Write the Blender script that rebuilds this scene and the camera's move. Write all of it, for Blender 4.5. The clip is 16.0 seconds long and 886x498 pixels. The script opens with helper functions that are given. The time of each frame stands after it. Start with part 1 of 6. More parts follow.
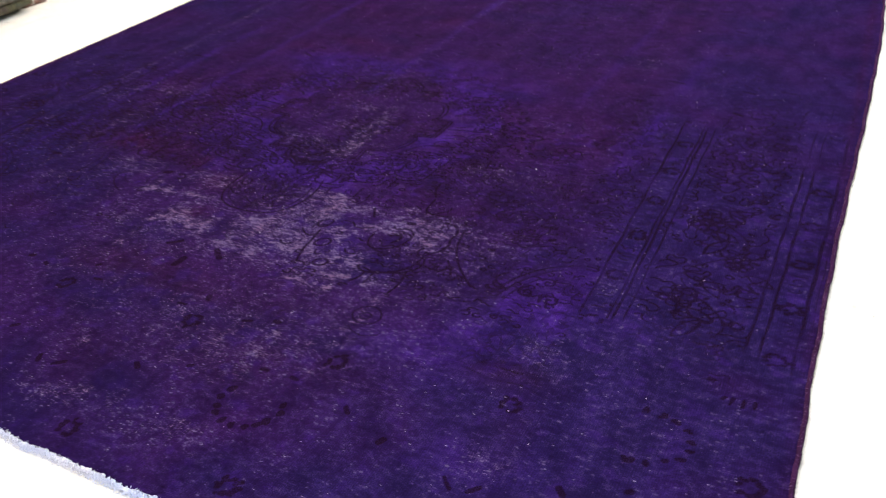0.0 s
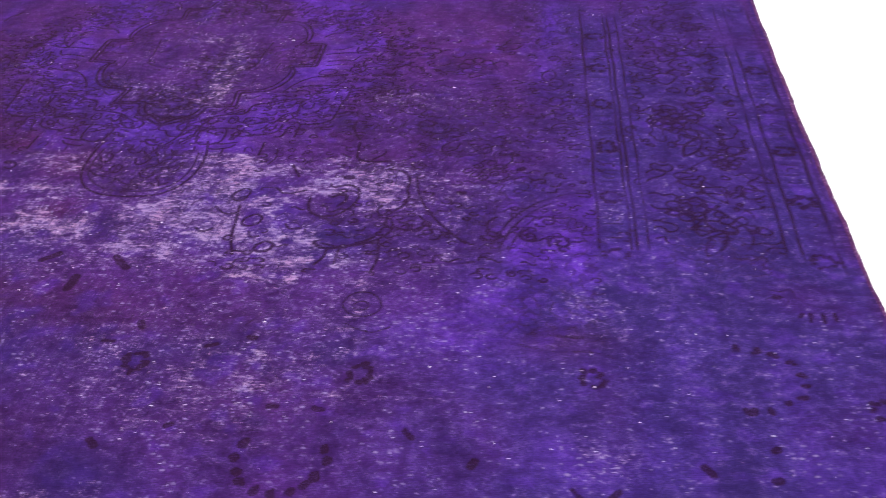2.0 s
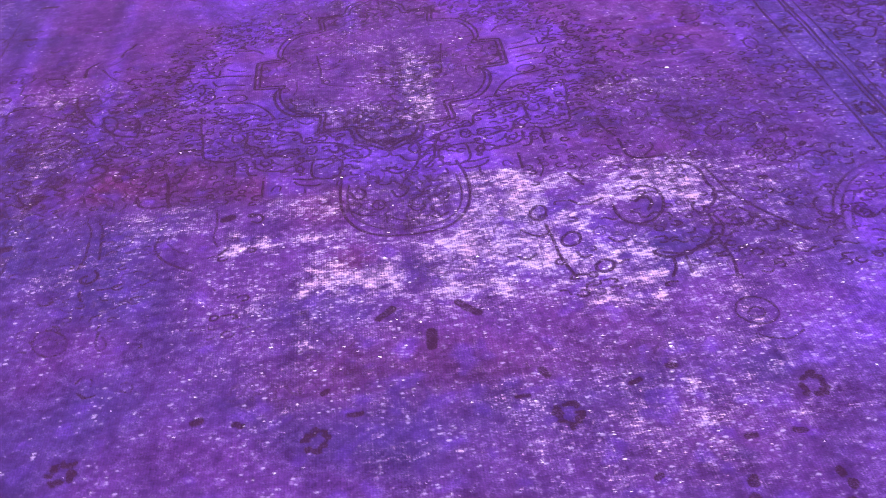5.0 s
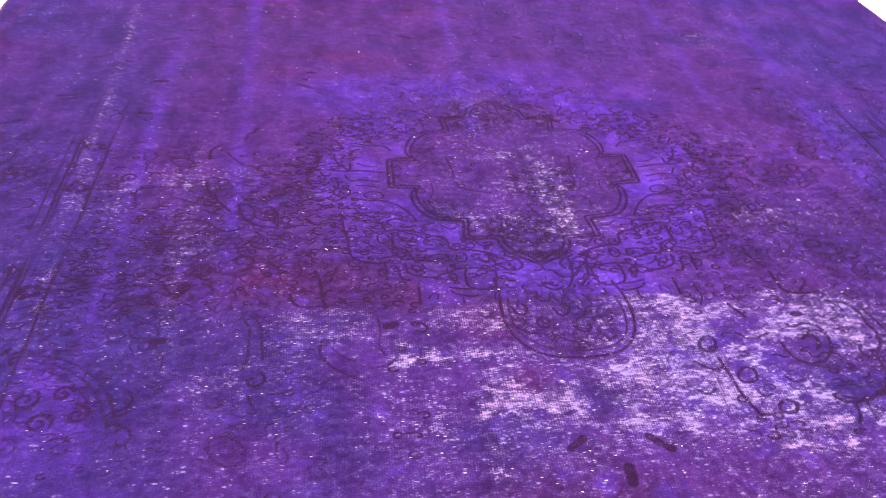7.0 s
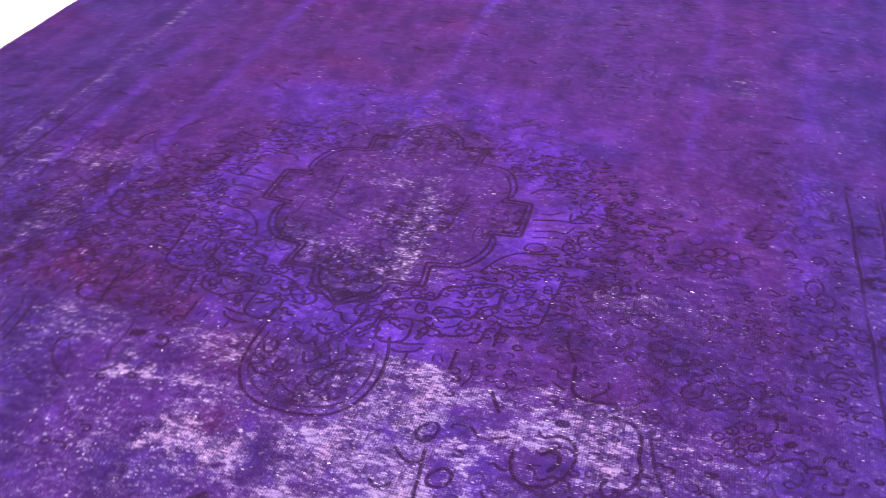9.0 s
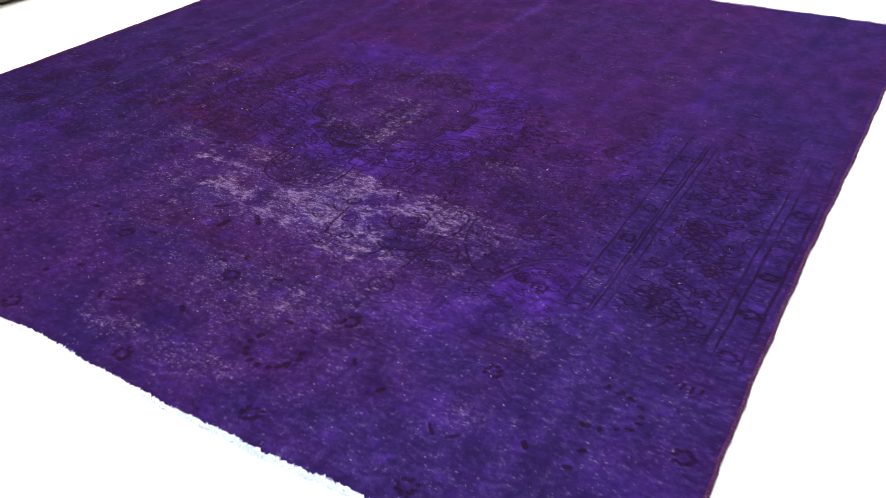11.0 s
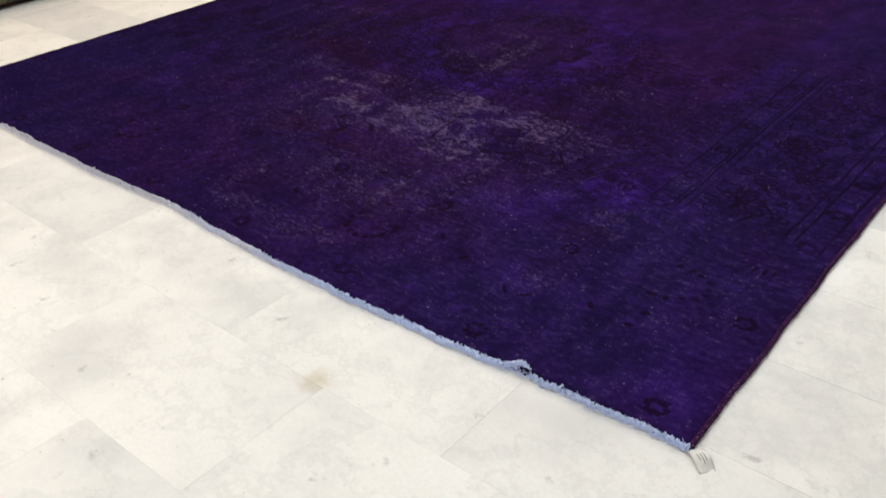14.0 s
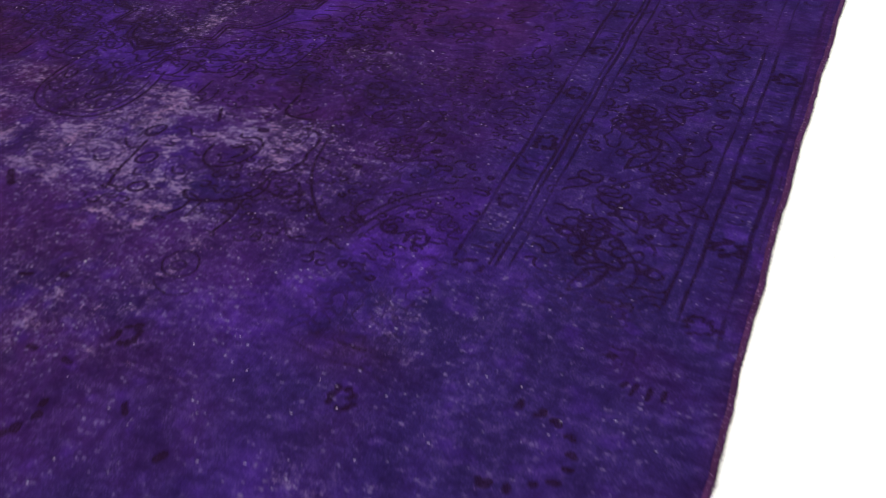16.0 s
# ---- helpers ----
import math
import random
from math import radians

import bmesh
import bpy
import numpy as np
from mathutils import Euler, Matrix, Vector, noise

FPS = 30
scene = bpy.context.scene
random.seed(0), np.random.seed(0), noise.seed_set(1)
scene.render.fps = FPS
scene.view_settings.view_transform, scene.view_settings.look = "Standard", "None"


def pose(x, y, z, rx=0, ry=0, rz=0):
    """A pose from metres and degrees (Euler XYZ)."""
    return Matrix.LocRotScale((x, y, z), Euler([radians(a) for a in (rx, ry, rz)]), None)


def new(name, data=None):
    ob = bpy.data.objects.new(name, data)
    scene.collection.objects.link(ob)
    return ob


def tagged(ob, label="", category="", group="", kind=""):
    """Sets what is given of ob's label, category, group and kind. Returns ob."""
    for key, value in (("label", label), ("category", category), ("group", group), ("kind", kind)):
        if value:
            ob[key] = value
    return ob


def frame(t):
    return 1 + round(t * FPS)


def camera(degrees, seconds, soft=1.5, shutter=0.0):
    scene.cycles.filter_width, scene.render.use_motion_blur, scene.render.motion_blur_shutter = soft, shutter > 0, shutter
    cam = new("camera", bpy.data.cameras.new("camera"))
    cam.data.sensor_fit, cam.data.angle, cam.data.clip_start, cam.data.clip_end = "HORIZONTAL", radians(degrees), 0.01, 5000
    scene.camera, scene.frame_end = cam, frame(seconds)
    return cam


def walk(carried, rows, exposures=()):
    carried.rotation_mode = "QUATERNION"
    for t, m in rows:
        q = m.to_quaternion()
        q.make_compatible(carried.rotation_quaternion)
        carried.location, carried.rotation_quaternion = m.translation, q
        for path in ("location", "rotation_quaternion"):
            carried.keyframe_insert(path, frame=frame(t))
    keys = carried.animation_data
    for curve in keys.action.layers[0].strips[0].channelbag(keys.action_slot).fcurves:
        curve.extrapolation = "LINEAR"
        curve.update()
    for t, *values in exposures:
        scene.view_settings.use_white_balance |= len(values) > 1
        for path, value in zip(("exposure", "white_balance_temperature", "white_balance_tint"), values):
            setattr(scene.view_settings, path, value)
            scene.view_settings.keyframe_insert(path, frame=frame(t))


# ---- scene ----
FOV_DEG = 54.79
cam = camera(FOV_DEG, 16.0, soft=1.1, shutter=0.42)
PATH = [
    (0.0, -0.050, -0.718, 1.088, 58.56, 2.51, 25.43),
    (0.5, -0.183, -0.641, 1.060, 54.98, 2.82, 21.24),
    (1.0, -0.310, -0.598, 1.034, 53.22, 2.55, 14.12),
    (1.5, -0.491, -0.558, 1.027, 51.73, 1.80, 6.50),
    (2.0, -0.622, -0.533, 1.012, 51.29, 1.35, 5.27),
    (2.5, -0.807, -0.457, 0.964, 49.19, 1.18, 5.01),
    (3.0, -0.944, -0.417, 0.983, 47.67, 1.65, 3.35),
    (3.5, -1.098, -0.460, 1.011, 48.29, 1.84, 1.59),
    (3.7, -1.170, -0.484, 1.027, 48.78, 1.97, 0.41),
    (5.8, -1.574, -0.280, 1.047, 48.76, 2.56, -8.12),
    (6.0, -1.619, -0.253, 1.044, 49.19, 1.86, -8.09),
    (6.5, -1.793, -0.219, 1.079, 50.76, -0.70, -7.39),
    (7.0, -1.856, -0.273, 1.102, 53.49, -2.12, -5.88),
    (7.5, -1.641, -0.333, 1.118, 55.49, -1.62, -1.73),
    (8.0, -1.379, -0.313, 1.118, 55.91, -0.67, 1.20),
    (8.5, -1.129, -0.094, 1.070, 54.55, -0.63, 5.82),
    (9.0, -0.886, -0.038, 1.088, 53.45, 0.94, 16.07),
    (9.5, -0.564, -0.152, 1.129, 54.45, 0.90, 27.73),
    (10.0, -0.284, -0.440, 1.162, 55.73, -0.95, 30.22),
    (10.2, -0.191, -0.544, 1.177, 55.62, -0.71, 29.79),
    (12.3, 0.343, -1.168, 1.277, 61.70, -0.50, 31.71),
    (12.5, 0.351, -1.161, 1.271, 61.56, -0.22, 32.22),
    (13.0, 0.359, -1.136, 1.248, 61.69, -0.14, 35.48),
    (13.5, 0.375, -1.099, 1.173, 61.13, 1.27, 38.30),
    (14.0, 0.379, -1.047, 1.066, 57.97, 2.26, 39.74),
    (14.5, 0.293, -0.921, 1.008, 55.59, 0.44, 38.93),
    (15.0, 0.204, -0.721, 1.010, 53.21, -0.81, 30.69),
    (15.5, 0.119, -0.447, 0.958, 50.93, 1.65, 26.83),
    (16.0, -0.010, -0.208, 0.946, 48.54, 3.06, 24.30),
]
EXPOSURES = [(0.0, 0.62), (0.5, 1.68), (1.0, 1.88), (1.5, 1.82), (2.0, 1.88), (2.5, 2.42), (3.0, 2.70), (3.5, 2.9), (6.0, 3.0), (6.5, 3.04),
             (7.0, 2.68), (7.5, 2.78), (8.0, 2.6), (8.5, 2.5), (9.0, 2.48), (9.5, 2.52), (10.0, 2.25), (12.5, 0.3), (13.5, 0.22), (14.0, -0.25), (14.5, -0.28),
             (15.0, 0.12), (15.5, -0.18), (16.0, 0.8)]
walk(cam, [(t, pose(x, y, z, rx, ry, rz)) for t, x, y, z, rx, ry, rz in PATH], EXPOSURES)

# ---------------------------------------------------------------- light
world = bpy.data.worlds.new("world")
scene.world = world
world.use_nodes = True
world.node_tree.nodes["Background"].inputs[0].default_value = (0.9, 0.95, 1.0, 1)
world.node_tree.nodes["Background"].inputs[1].default_value = 0.05

CEILING = 3.1


def ceiling_lamp(x, y, sx, sy, watts, colour):
    data = bpy.data.lights.new("ceiling_lamp", "AREA")
    data.shape, data.size, data.size_y = "RECTANGLE", sx, sy
    data.energy, data.color = watts, colour
    ob = new("ceiling_lamp", data)
    ob.matrix_world = pose(x, y, CEILING - 0.06)
    return ob


WARM, SOFT, COOL = (1.0, 0.80, 0.60), (1.0, 0.945, 0.88), (0.91, 0.96, 1.0)
for lx, ly, watts, colour in ((-4.2, 0.2, 62, WARM), (-4.2, 3.6, 68, WARM), (-2.4, -1.9, 34, SOFT), (-0.6, -1.2, 43, COOL), (-1.4, 1.8, 37, COOL),
                              (-1.4, 5.0, 80, COOL), (1.6, -1.0, 15, SOFT), (1.6, 2.6, 32, SOFT)):
    ceiling_lamp(lx, ly, 1.5, 0.6, watts, colour)


# ---------------------------------------------------------------- small tools
def part(name, bm, material, parent=None, label="", smooth=False):
    """One mesh object from a bmesh or from (verts, faces), under a thing or a part."""
    mesh = bpy.data.meshes.new(name)
    if isinstance(bm, tuple):
        mesh.from_pydata([tuple(v) for v in bm[0]], [], [tuple(f) for f in bm[1]])
    else:
        bm.to_mesh(mesh)
        bm.free()
    if material:
        mesh.materials.append(material)
    if smooth:
        mesh.polygons.foreach_set("use_smooth", [True] * len(mesh.polygons))
    ob = new(name, mesh)
    if parent:
        ob.parent = parent
    return tagged(ob, label)


def box(bm, x0, y0, z0, x1, y1, z1, bevel=0.0):
    made = bmesh.ops.create_cube(bm, size=1, matrix=Matrix.Translation(((x0 + x1) / 2, (y0 + y1) / 2, (z0 + z1) / 2)) @ Matrix.Diagonal((x1 - x0, y1 - y0, z1 - z0, 1)))
    if bevel:
        edges = list({e for v in made["verts"] for e in v.link_edges})
        bmesh.ops.bevel(bm, geom=edges, offset=bevel, segments=1, affect="EDGES")


def mat(name):
    m = bpy.data.materials.new(name)
    m.use_nodes = True
    nt = m.node_tree
    return m, nt, nt.nodes["Principled BSDF"]


def math_node(nt, op, a, b=None, c=None, clamp=False):
    n = nt.nodes.new("ShaderNodeMath")
    n.operation, n.use_clamp = op, clamp
    for i, v in enumerate((a, b, c)):
        if v is None:
            continue
        if isinstance(v, (int, float)):
            n.inputs[i].default_value = v
        else:
            nt.links.new(v, n.inputs[i])
    return n.outputs[0]


def ramp(nt, value, lo, hi, a=0.0, b=1.0):
    n = nt.nodes.new("ShaderNodeMapRange")
    n.interpolation_type = "SMOOTHSTEP"
    nt.links.new(value, n.inputs[0])
    n.inputs[1].default_value, n.inputs[2].default_value, n.inputs[3].default_value, n.inputs[4].default_value = lo, hi, a, b
    return n.outputs[0]


def mix(nt, fac, a, b, blend="MIX"):
    n = nt.nodes.new("ShaderNodeMix")
    n.data_type, n.blend_type = "RGBA", blend
    for sock, v in ((n.inputs[0], fac), (n.inputs[6], a), (n.inputs[7], b)):
        if isinstance(v, (int, float)):
            sock.default_value = v
        elif isinstance(v, tuple):
            sock.default_value = (*v, 1) if len(v) == 3 else v
        else:
            nt.links.new(v, sock)
    return n.outputs[2]


def coords(nt, scale=(1, 1, 1), kind="Object", rot=0.0):
    tc = nt.nodes.new("ShaderNodeTexCoord")
    mp = nt.nodes.new("ShaderNodeMapping")
    mp.inputs["Scale"].default_value = scale
    mp.inputs["Rotation"].default_value = (0, 0, rot)
    nt.links.new(tc.outputs[kind], mp.inputs[0])
    return mp.outputs[0]


def noise_tex(nt, vec, scale, detail=3.0, rough=0.5):
    n = nt.nodes.new("ShaderNodeTexNoise")
    n.inputs["Scale"].default_value, n.inputs["Detail"].default_value, n.inputs["Roughness"].default_value = scale, detail, rough
    nt.links.new(vec, n.inputs["Vector"])
    return n.outputs[0]


def bump(nt, bsdf, height, strength, distance):
    n = nt.nodes.new("ShaderNodeBump")
    n.inputs["Strength"].default_value, n.inputs["Distance"].default_value = strength, distance
    nt.links.new(height, n.inputs["Height"])
    nt.links.new(n.outputs[0], bsdf.inputs["Normal"])


# ---------------------------------------------------------------- materials
def rug_material():
    m, nt, bsdf = mat("overdyed_wool")
    d1 = nt.nodes.new("ShaderNodeAttribute"); d1.attribute_name = "design"
    d2 = nt.nodes.new("ShaderNodeAttribute"); d2.attribute_name = "dye"
    s1 = nt.nodes.new("ShaderNodeSeparateColor"); nt.links.new(d1.outputs["Color"], s1.inputs[0])
    s2 = nt.nodes.new("ShaderNodeSeparateColor"); nt.links.new(d2.outputs["Color"], s2.inputs[0])
    line, panel, wear = s1.outputs
    red, grey, blue = s2.outputs
    mottle = noise_tex(nt, coords(nt, (13, 7, 1)), 1.0, 4, 0.6)
    knots = noise_tex(nt, coords(nt, (150, 340, 1)), 1.0, 2, 0.6)
    dash = noise_tex(nt, coords(nt, (105, 290, 1)), 1.0, 2, 0.6)
    tips = noise_tex(nt, coords(nt, (330, 430, 1)), 1.0, 2, 0.6)
    broad = noise_tex(nt, coords(nt, (58, 145, 1)), 1.0, 3, 0.65)
    dash = mix_value(nt, ramp(nt, d2.outputs["Alpha"], 0.25, 0.55, 0.15, 0.75), dash, broad)
    clump = noise_tex(nt, coords(nt, (60, 80, 1)), 1.0, 3, 0.6)
    patch = noise_tex(nt, coords(nt, (24, 40, 1)), 1.0, 3, 0.6)
    # the ribs of the warp and the rows of the weft, slightly uneven
    ribs = []
    for direction, sc in (("X", (70, 3, 1)), ("Y", (4, 105, 1))):
        wv = nt.nodes.new("ShaderNodeTexWave")
        wv.wave_type, wv.bands_direction = "BANDS", direction
        wv.inputs["Scale"].default_value = 1.0
        wv.inputs["Distortion"].default_value, wv.inputs["Detail"].default_value, wv.inputs["Detail Scale"].default_value = 3.2, 3.0, 1.3
        nt.links.new(coords(nt, sc), wv.inputs["Vector"])
        ribs.append(wv.outputs["Fac"])
    grid = math_node(nt, "ADD", math_node(nt, "MULTIPLY", ribs[0], 0.5), math_node(nt, "MULTIPLY", ribs[1], 0.5))
    # dye
    hue = math_node(nt, "ADD", blue, math_node(nt, "MULTIPLY", math_node(nt, "SUBTRACT", patch, 0.5), 0.9))
    hue = math_node(nt, "ADD", hue, math_node(nt, "MULTIPLY", math_node(nt, "SUBTRACT", clump, 0.5), 0.7), clamp=True)
    base = mix(nt, hue, (0.0192, 0.0051, 0.0458), (0.0130, 0.0064, 0.0520))
    base = mix(nt, red, base, (0.0235, 0.0042, 0.0285))
    base = mix(nt, grey, base, (0.0145, 0.0074, 0.048))
    base = mix(nt, math_node(nt, "MULTIPLY", panel, 0.85), base, (0.0310, 0.0086, 0.122))
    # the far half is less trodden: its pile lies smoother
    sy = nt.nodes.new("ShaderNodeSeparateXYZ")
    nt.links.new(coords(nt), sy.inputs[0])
    rough = ramp(nt, sy.outputs[1], 1.2, 2.2, 1.0, 0.60)
    # patchy uptake of the dye, at several sizes
    vary = ramp(nt, mottle, 0.30, 0.70, 0.62, 1.06)
    fine = ramp(nt, patch, 0.30, 0.70, 0.84, 1.16)
    fine = math_node(nt, "MULTIPLY", fine, ramp(nt, clump, 0.30, 0.70, 0.82, 1.18))
    fine = math_node(nt, "MULTIPLY", fine, ramp(nt, knots, 0.3, 0.7, 0.84, 1.16))
    fine = math_node(nt, "MULTIPLY", fine, ramp(nt, grid, 0.1, 0.9, 0.90, 1.10))
    fine = mix_value(nt, rough, 1.0, fine)
    base = mix(nt, 1.0, base, mix_grey(nt, math_node(nt, "MULTIPLY", vary, fine)), "MULTIPLY")
    # lighter tips of the pile, in uneven drifts
    drift = math_node(nt, "ADD", math_node(nt, "MULTIPLY", math_node(nt, "SUBTRACT", patch, 0.5), 0.5), math_node(nt, "MULTIPLY", math_node(nt, "SUBTRACT", clump, 0.5), 0.5))
    lit = ramp(nt, math_node(nt, "ADD", math_node(nt, "ADD", tips, drift), math_node(nt, "MULTIPLY", d2.outputs["Alpha"], 0.12)), 0.56, 0.70)
    base = mix(nt, math_node(nt, "MULTIPLY", math_node(nt, "MULTIPLY", lit, rough), 0.34), base, (0.044, 0.0235, 0.088))
    base = mix(nt, math_node(nt, "MULTIPLY", ramp(nt, tips, 0.45, 0.30, 0.0, 0.5), rough), base, (0.0060, 0.0020, 0.0150))
    # brightness rises from left to right, put into the dye instead of the lamps
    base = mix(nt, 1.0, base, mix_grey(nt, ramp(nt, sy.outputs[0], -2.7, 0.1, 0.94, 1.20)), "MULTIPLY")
    # fold shade painted into the colour, with darker patches from the same mask
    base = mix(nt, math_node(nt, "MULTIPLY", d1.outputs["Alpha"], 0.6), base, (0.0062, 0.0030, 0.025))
    # fine filigree, the same on both sides of the axis: curls, and petals in clusters
    at = nt.nodes.new("ShaderNodeAttribute"); at.attribute_name = "motif"
    fold = nt.nodes.new("ShaderNodeCombineXYZ")
    nt.links.new(math_node(nt, "ABSOLUTE", math_node(nt, "ADD", sy.outputs[0], 1.461)), fold.inputs[0])
    nt.links.new(sy.outputs[1], fold.inputs[1])
    bend = nt.nodes.new("ShaderNodeTexNoise")
    bend.inputs["Scale"].default_value, bend.inputs["Detail"].default_value = 26.0, 1.0
    nt.links.new(fold.outputs[0], bend.inputs["Vector"])
    warp = nt.nodes.new("ShaderNodeVectorMath"); warp.operation = "MULTIPLY_ADD"
    nt.links.new(bend.outputs["Color"], warp.inputs[0]); warp.inputs[1].default_value = (0.022, 0.022, 0.0); nt.links.new(fold.outputs[0], warp.inputs[2])
    cell = nt.nodes.new("ShaderNodeTexVoronoi"); cell.feature = "DISTANCE_TO_EDGE"
    cell.inputs["Scale"].default_value = 40.0
    nt.links.new(warp.outputs[0], cell.inputs["Vector"])
    petals = ramp(nt, cell.outputs["Distance"], 0.15, 0.07)
    curls = ramp(nt, math_node(nt, "ABSOLUTE", math_node(nt, "SUBTRACT", noise_tex(nt, fold.outputs[0], 31.0, 1.0, 0.45), 0.47)), 0.060, 0.028)
    where = noise_tex(nt, fold.outputs[0], 11.0, 2.0, 0.5)
    fili = math_node(nt, "MAXIMUM", math_node(nt, "MULTIPLY", petals, ramp(nt, where, 0.50, 0.58)), math_node(nt, "MULTIPLY", curls, ramp(nt, where, 0.60, 0.46)))
    fili = math_node(nt, "MULTIPLY", fili, ramp(nt, math_node(nt, "ADD", at.outputs["Fac"], math_node(nt, "MULTIPLY", math_node(nt, "SUBTRACT", clump, 0.5), 0.9)), 0.10, 0.60))
    # outlines, broken where they are worn thin
    e = math_node(nt, "ADD", line, math_node(nt, "MULTIPLY", math_node(nt, "SUBTRACT", clump, 0.5), 1.0))
    e = math_node(nt, "ADD", e, math_node(nt, "MULTIPLY", math_node(nt, "SUBTRACT", knots, 0.5), 1.1))
    e = math_node(nt, "ADD", e, math_node(nt, "MULTIPLY", math_node(nt, "SUBTRACT", patch, 0.5), 0.7))
    e = math_node(nt, "ADD", e, ramp(nt, line, 0.84, 1.0, 0.0, 0.6))
    edge = math_node(nt, "MULTIPLY", ramp(nt, e, 0.16, 0.52), ramp(nt, line, 0.10, 0.34))
    edge = math_node(nt, "MULTIPLY", edge, ramp(nt, tips, 0.66, 0.46, 0.7, 1.0))
    edge = math_node(nt, "MAXIMUM", edge, math_node(nt, "MULTIPLY", fili, 0.92))
    base = mix(nt, math_node(nt, "MULTIPLY", edge, 0.84, clamp=True), base, (0.0072, 0.0020, 0.0085))
    # bare foundation where the pile is gone: short dashes along the weft
    w = math_node(nt, "ADD", wear, math_node(nt, "MULTIPLY", math_node(nt, "SUBTRACT", dash, 0.5), 2.3))
    w = math_node(nt, "ADD", w, math_node(nt, "MULTIPLY", math_node(nt, "SUBTRACT", patch, 0.5), 0.6))
    w = math_node(nt, "ADD", w, math_node(nt, "MULTIPLY", math_node(nt, "SUBTRACT", clump, 0.5), 0.7))
    w = math_node(nt, "ADD", w, math_node(nt, "MULTIPLY", math_node(nt, "SUBTRACT", grid, 0.5), 0.22))
    w = math_node(nt, "SUBTRACT", w, math_node(nt, "MULTIPLY", edge, 0.35))
    worn = ramp(nt, w, 0.44, 0.80)
    worn = math_node(nt, "MULTIPLY", worn, ramp(nt, wear, 0.0, 0.2))
    bare = mix(nt, ramp(nt, mottle, 0.4, 0.6), (0.118, 0.062, 0.145), (0.086, 0.061, 0.150))
    bare = mix(nt, red, bare, (0.13, 0.064, 0.138))
    bare = mix(nt, math_node(nt, "MULTIPLY", panel, 0.9), bare, (0.085, 0.083, 0.165))
    bare = mix(nt, ramp(nt, knots, 0.38, 0.68, 0.0, 0.7), bare, (0.150, 0.096, 0.178))
    # a fine lilac bloom of thin pile round the bare places
    w2 = math_node(nt, "ADD", math_node(nt, "MULTIPLY", wear, 1.25), math_node(nt, "MULTIPLY", math_node(nt, "SUBTRACT", knots, 0.5), 2.6))
    w2 = math_node(nt, "ADD", w2, math_node(nt, "MULTIPLY", math_node(nt, "SUBTRACT", clump, 0.5), 1.4))
    w2 = math_node(nt, "ADD", w2, math_node(nt, "MULTIPLY", math_node(nt, "SUBTRACT", grid, 0.5), 0.4))
    bloom = math_node(nt, "MULTIPLY", ramp(nt, w2, 0.34, 0.90), ramp(nt, wear, 0.0, 0.2))
    thin = d2.outputs["Alpha"]
    base = mix(nt, math_node(nt, "MULTIPLY", ramp(nt, math_node(nt, "ADD", wear, math_node(nt, "MULTIPLY", math_node(nt, "SUBTRACT", clump, 0.5), 1.1)), 0.36, 0.76), 0.10), base, (0.062, 0.044, 0.100))
    base = mix(nt, math_node(nt, "MULTIPLY", bloom, 0.34), base, (0.056, 0.033, 0.096))
    base = mix(nt, math_node(nt, "MULTIPLY", worn, 0.78), base, bare)
    # worn knots that show a paler thread, scattered in clusters over the whole trodden part
    for sc, turn, colour in (((130, 260, 1), 0.03, (0.058, 0.037, 0.110)), ((95, 200, 1), -0.05, (0.072, 0.050, 0.125))):
        v = nt.nodes.new("ShaderNodeTexVoronoi")
        v.inputs["Scale"].default_value = 1.0
        nt.links.new(coords(nt, sc, rot=turn), v.inputs["Vector"])
        sep = nt.nodes.new("ShaderNodeSeparateColor"); nt.links.new(v.outputs["Color"], sep.inputs[0])
        chance = math_node(nt, "ADD", sep.outputs[0], math_node(nt, "MULTIPLY", thin, 0.45))
        chance = math_node(nt, "ADD", chance, math_node(nt, "MULTIPLY", math_node(nt, "SUBTRACT", clump, 0.5), 1.2))
        chance = math_node(nt, "ADD", chance, math_node(nt, "MULTIPLY", math_node(nt, "SUBTRACT", mottle, 0.5), 0.9))
        chance = math_node(nt, "SUBTRACT", chance, math_node(nt, "MULTIPLY", edge, 0.4))
        chance = math_node(nt, "ADD", chance, ramp(nt, sy.outputs[1], 1.1, 2.2, 0.0, -0.12))
        speck = math_node(nt, "MULTIPLY", ramp(nt, v.outputs["Distance"], 0.55, 0.30), ramp(nt, chance, 0.98, 1.10))
        base = mix(nt, math_node(nt, "MULTIPLY", speck, ramp(nt, sep.outputs[1], 0.0, 1.0, 0.2, 0.8)), base, colour)
    # lint and single bare knots, thicker where the pile is thin
    for sc, lo, hi, keep, gain, strength, turn in (((62, 180, 1), 0.24, 0.08, 0.985, 0.20, 0.60, 0.04), ((95, 290, 1), 0.30, 0.12, 0.970, 0.26, 0.56, -0.03),
                                                   ((26, 80, 1), 0.080, 0.03, 1.03, 0.16, 0.65, 0.05), ((4.5, 19, 1), 0.024, 0.010, 0.90, 0.1, 0.85, -0.1)):
        v = nt.nodes.new("ShaderNodeTexVoronoi")
        v.inputs["Scale"].default_value = 1.0
        nt.links.new(coords(nt, sc, rot=turn), v.inputs["Vector"])
        sep = nt.nodes.new("ShaderNodeSeparateColor"); nt.links.new(v.outputs["Color"], sep.inputs[0])
        chance = math_node(nt, "ADD", sep.outputs[0], math_node(nt, "MULTIPLY", thin, gain))
        chance = math_node(nt, "ADD", chance, math_node(nt, "MULTIPLY", math_node(nt, "SUBTRACT", mottle, 0.52), 0.25))
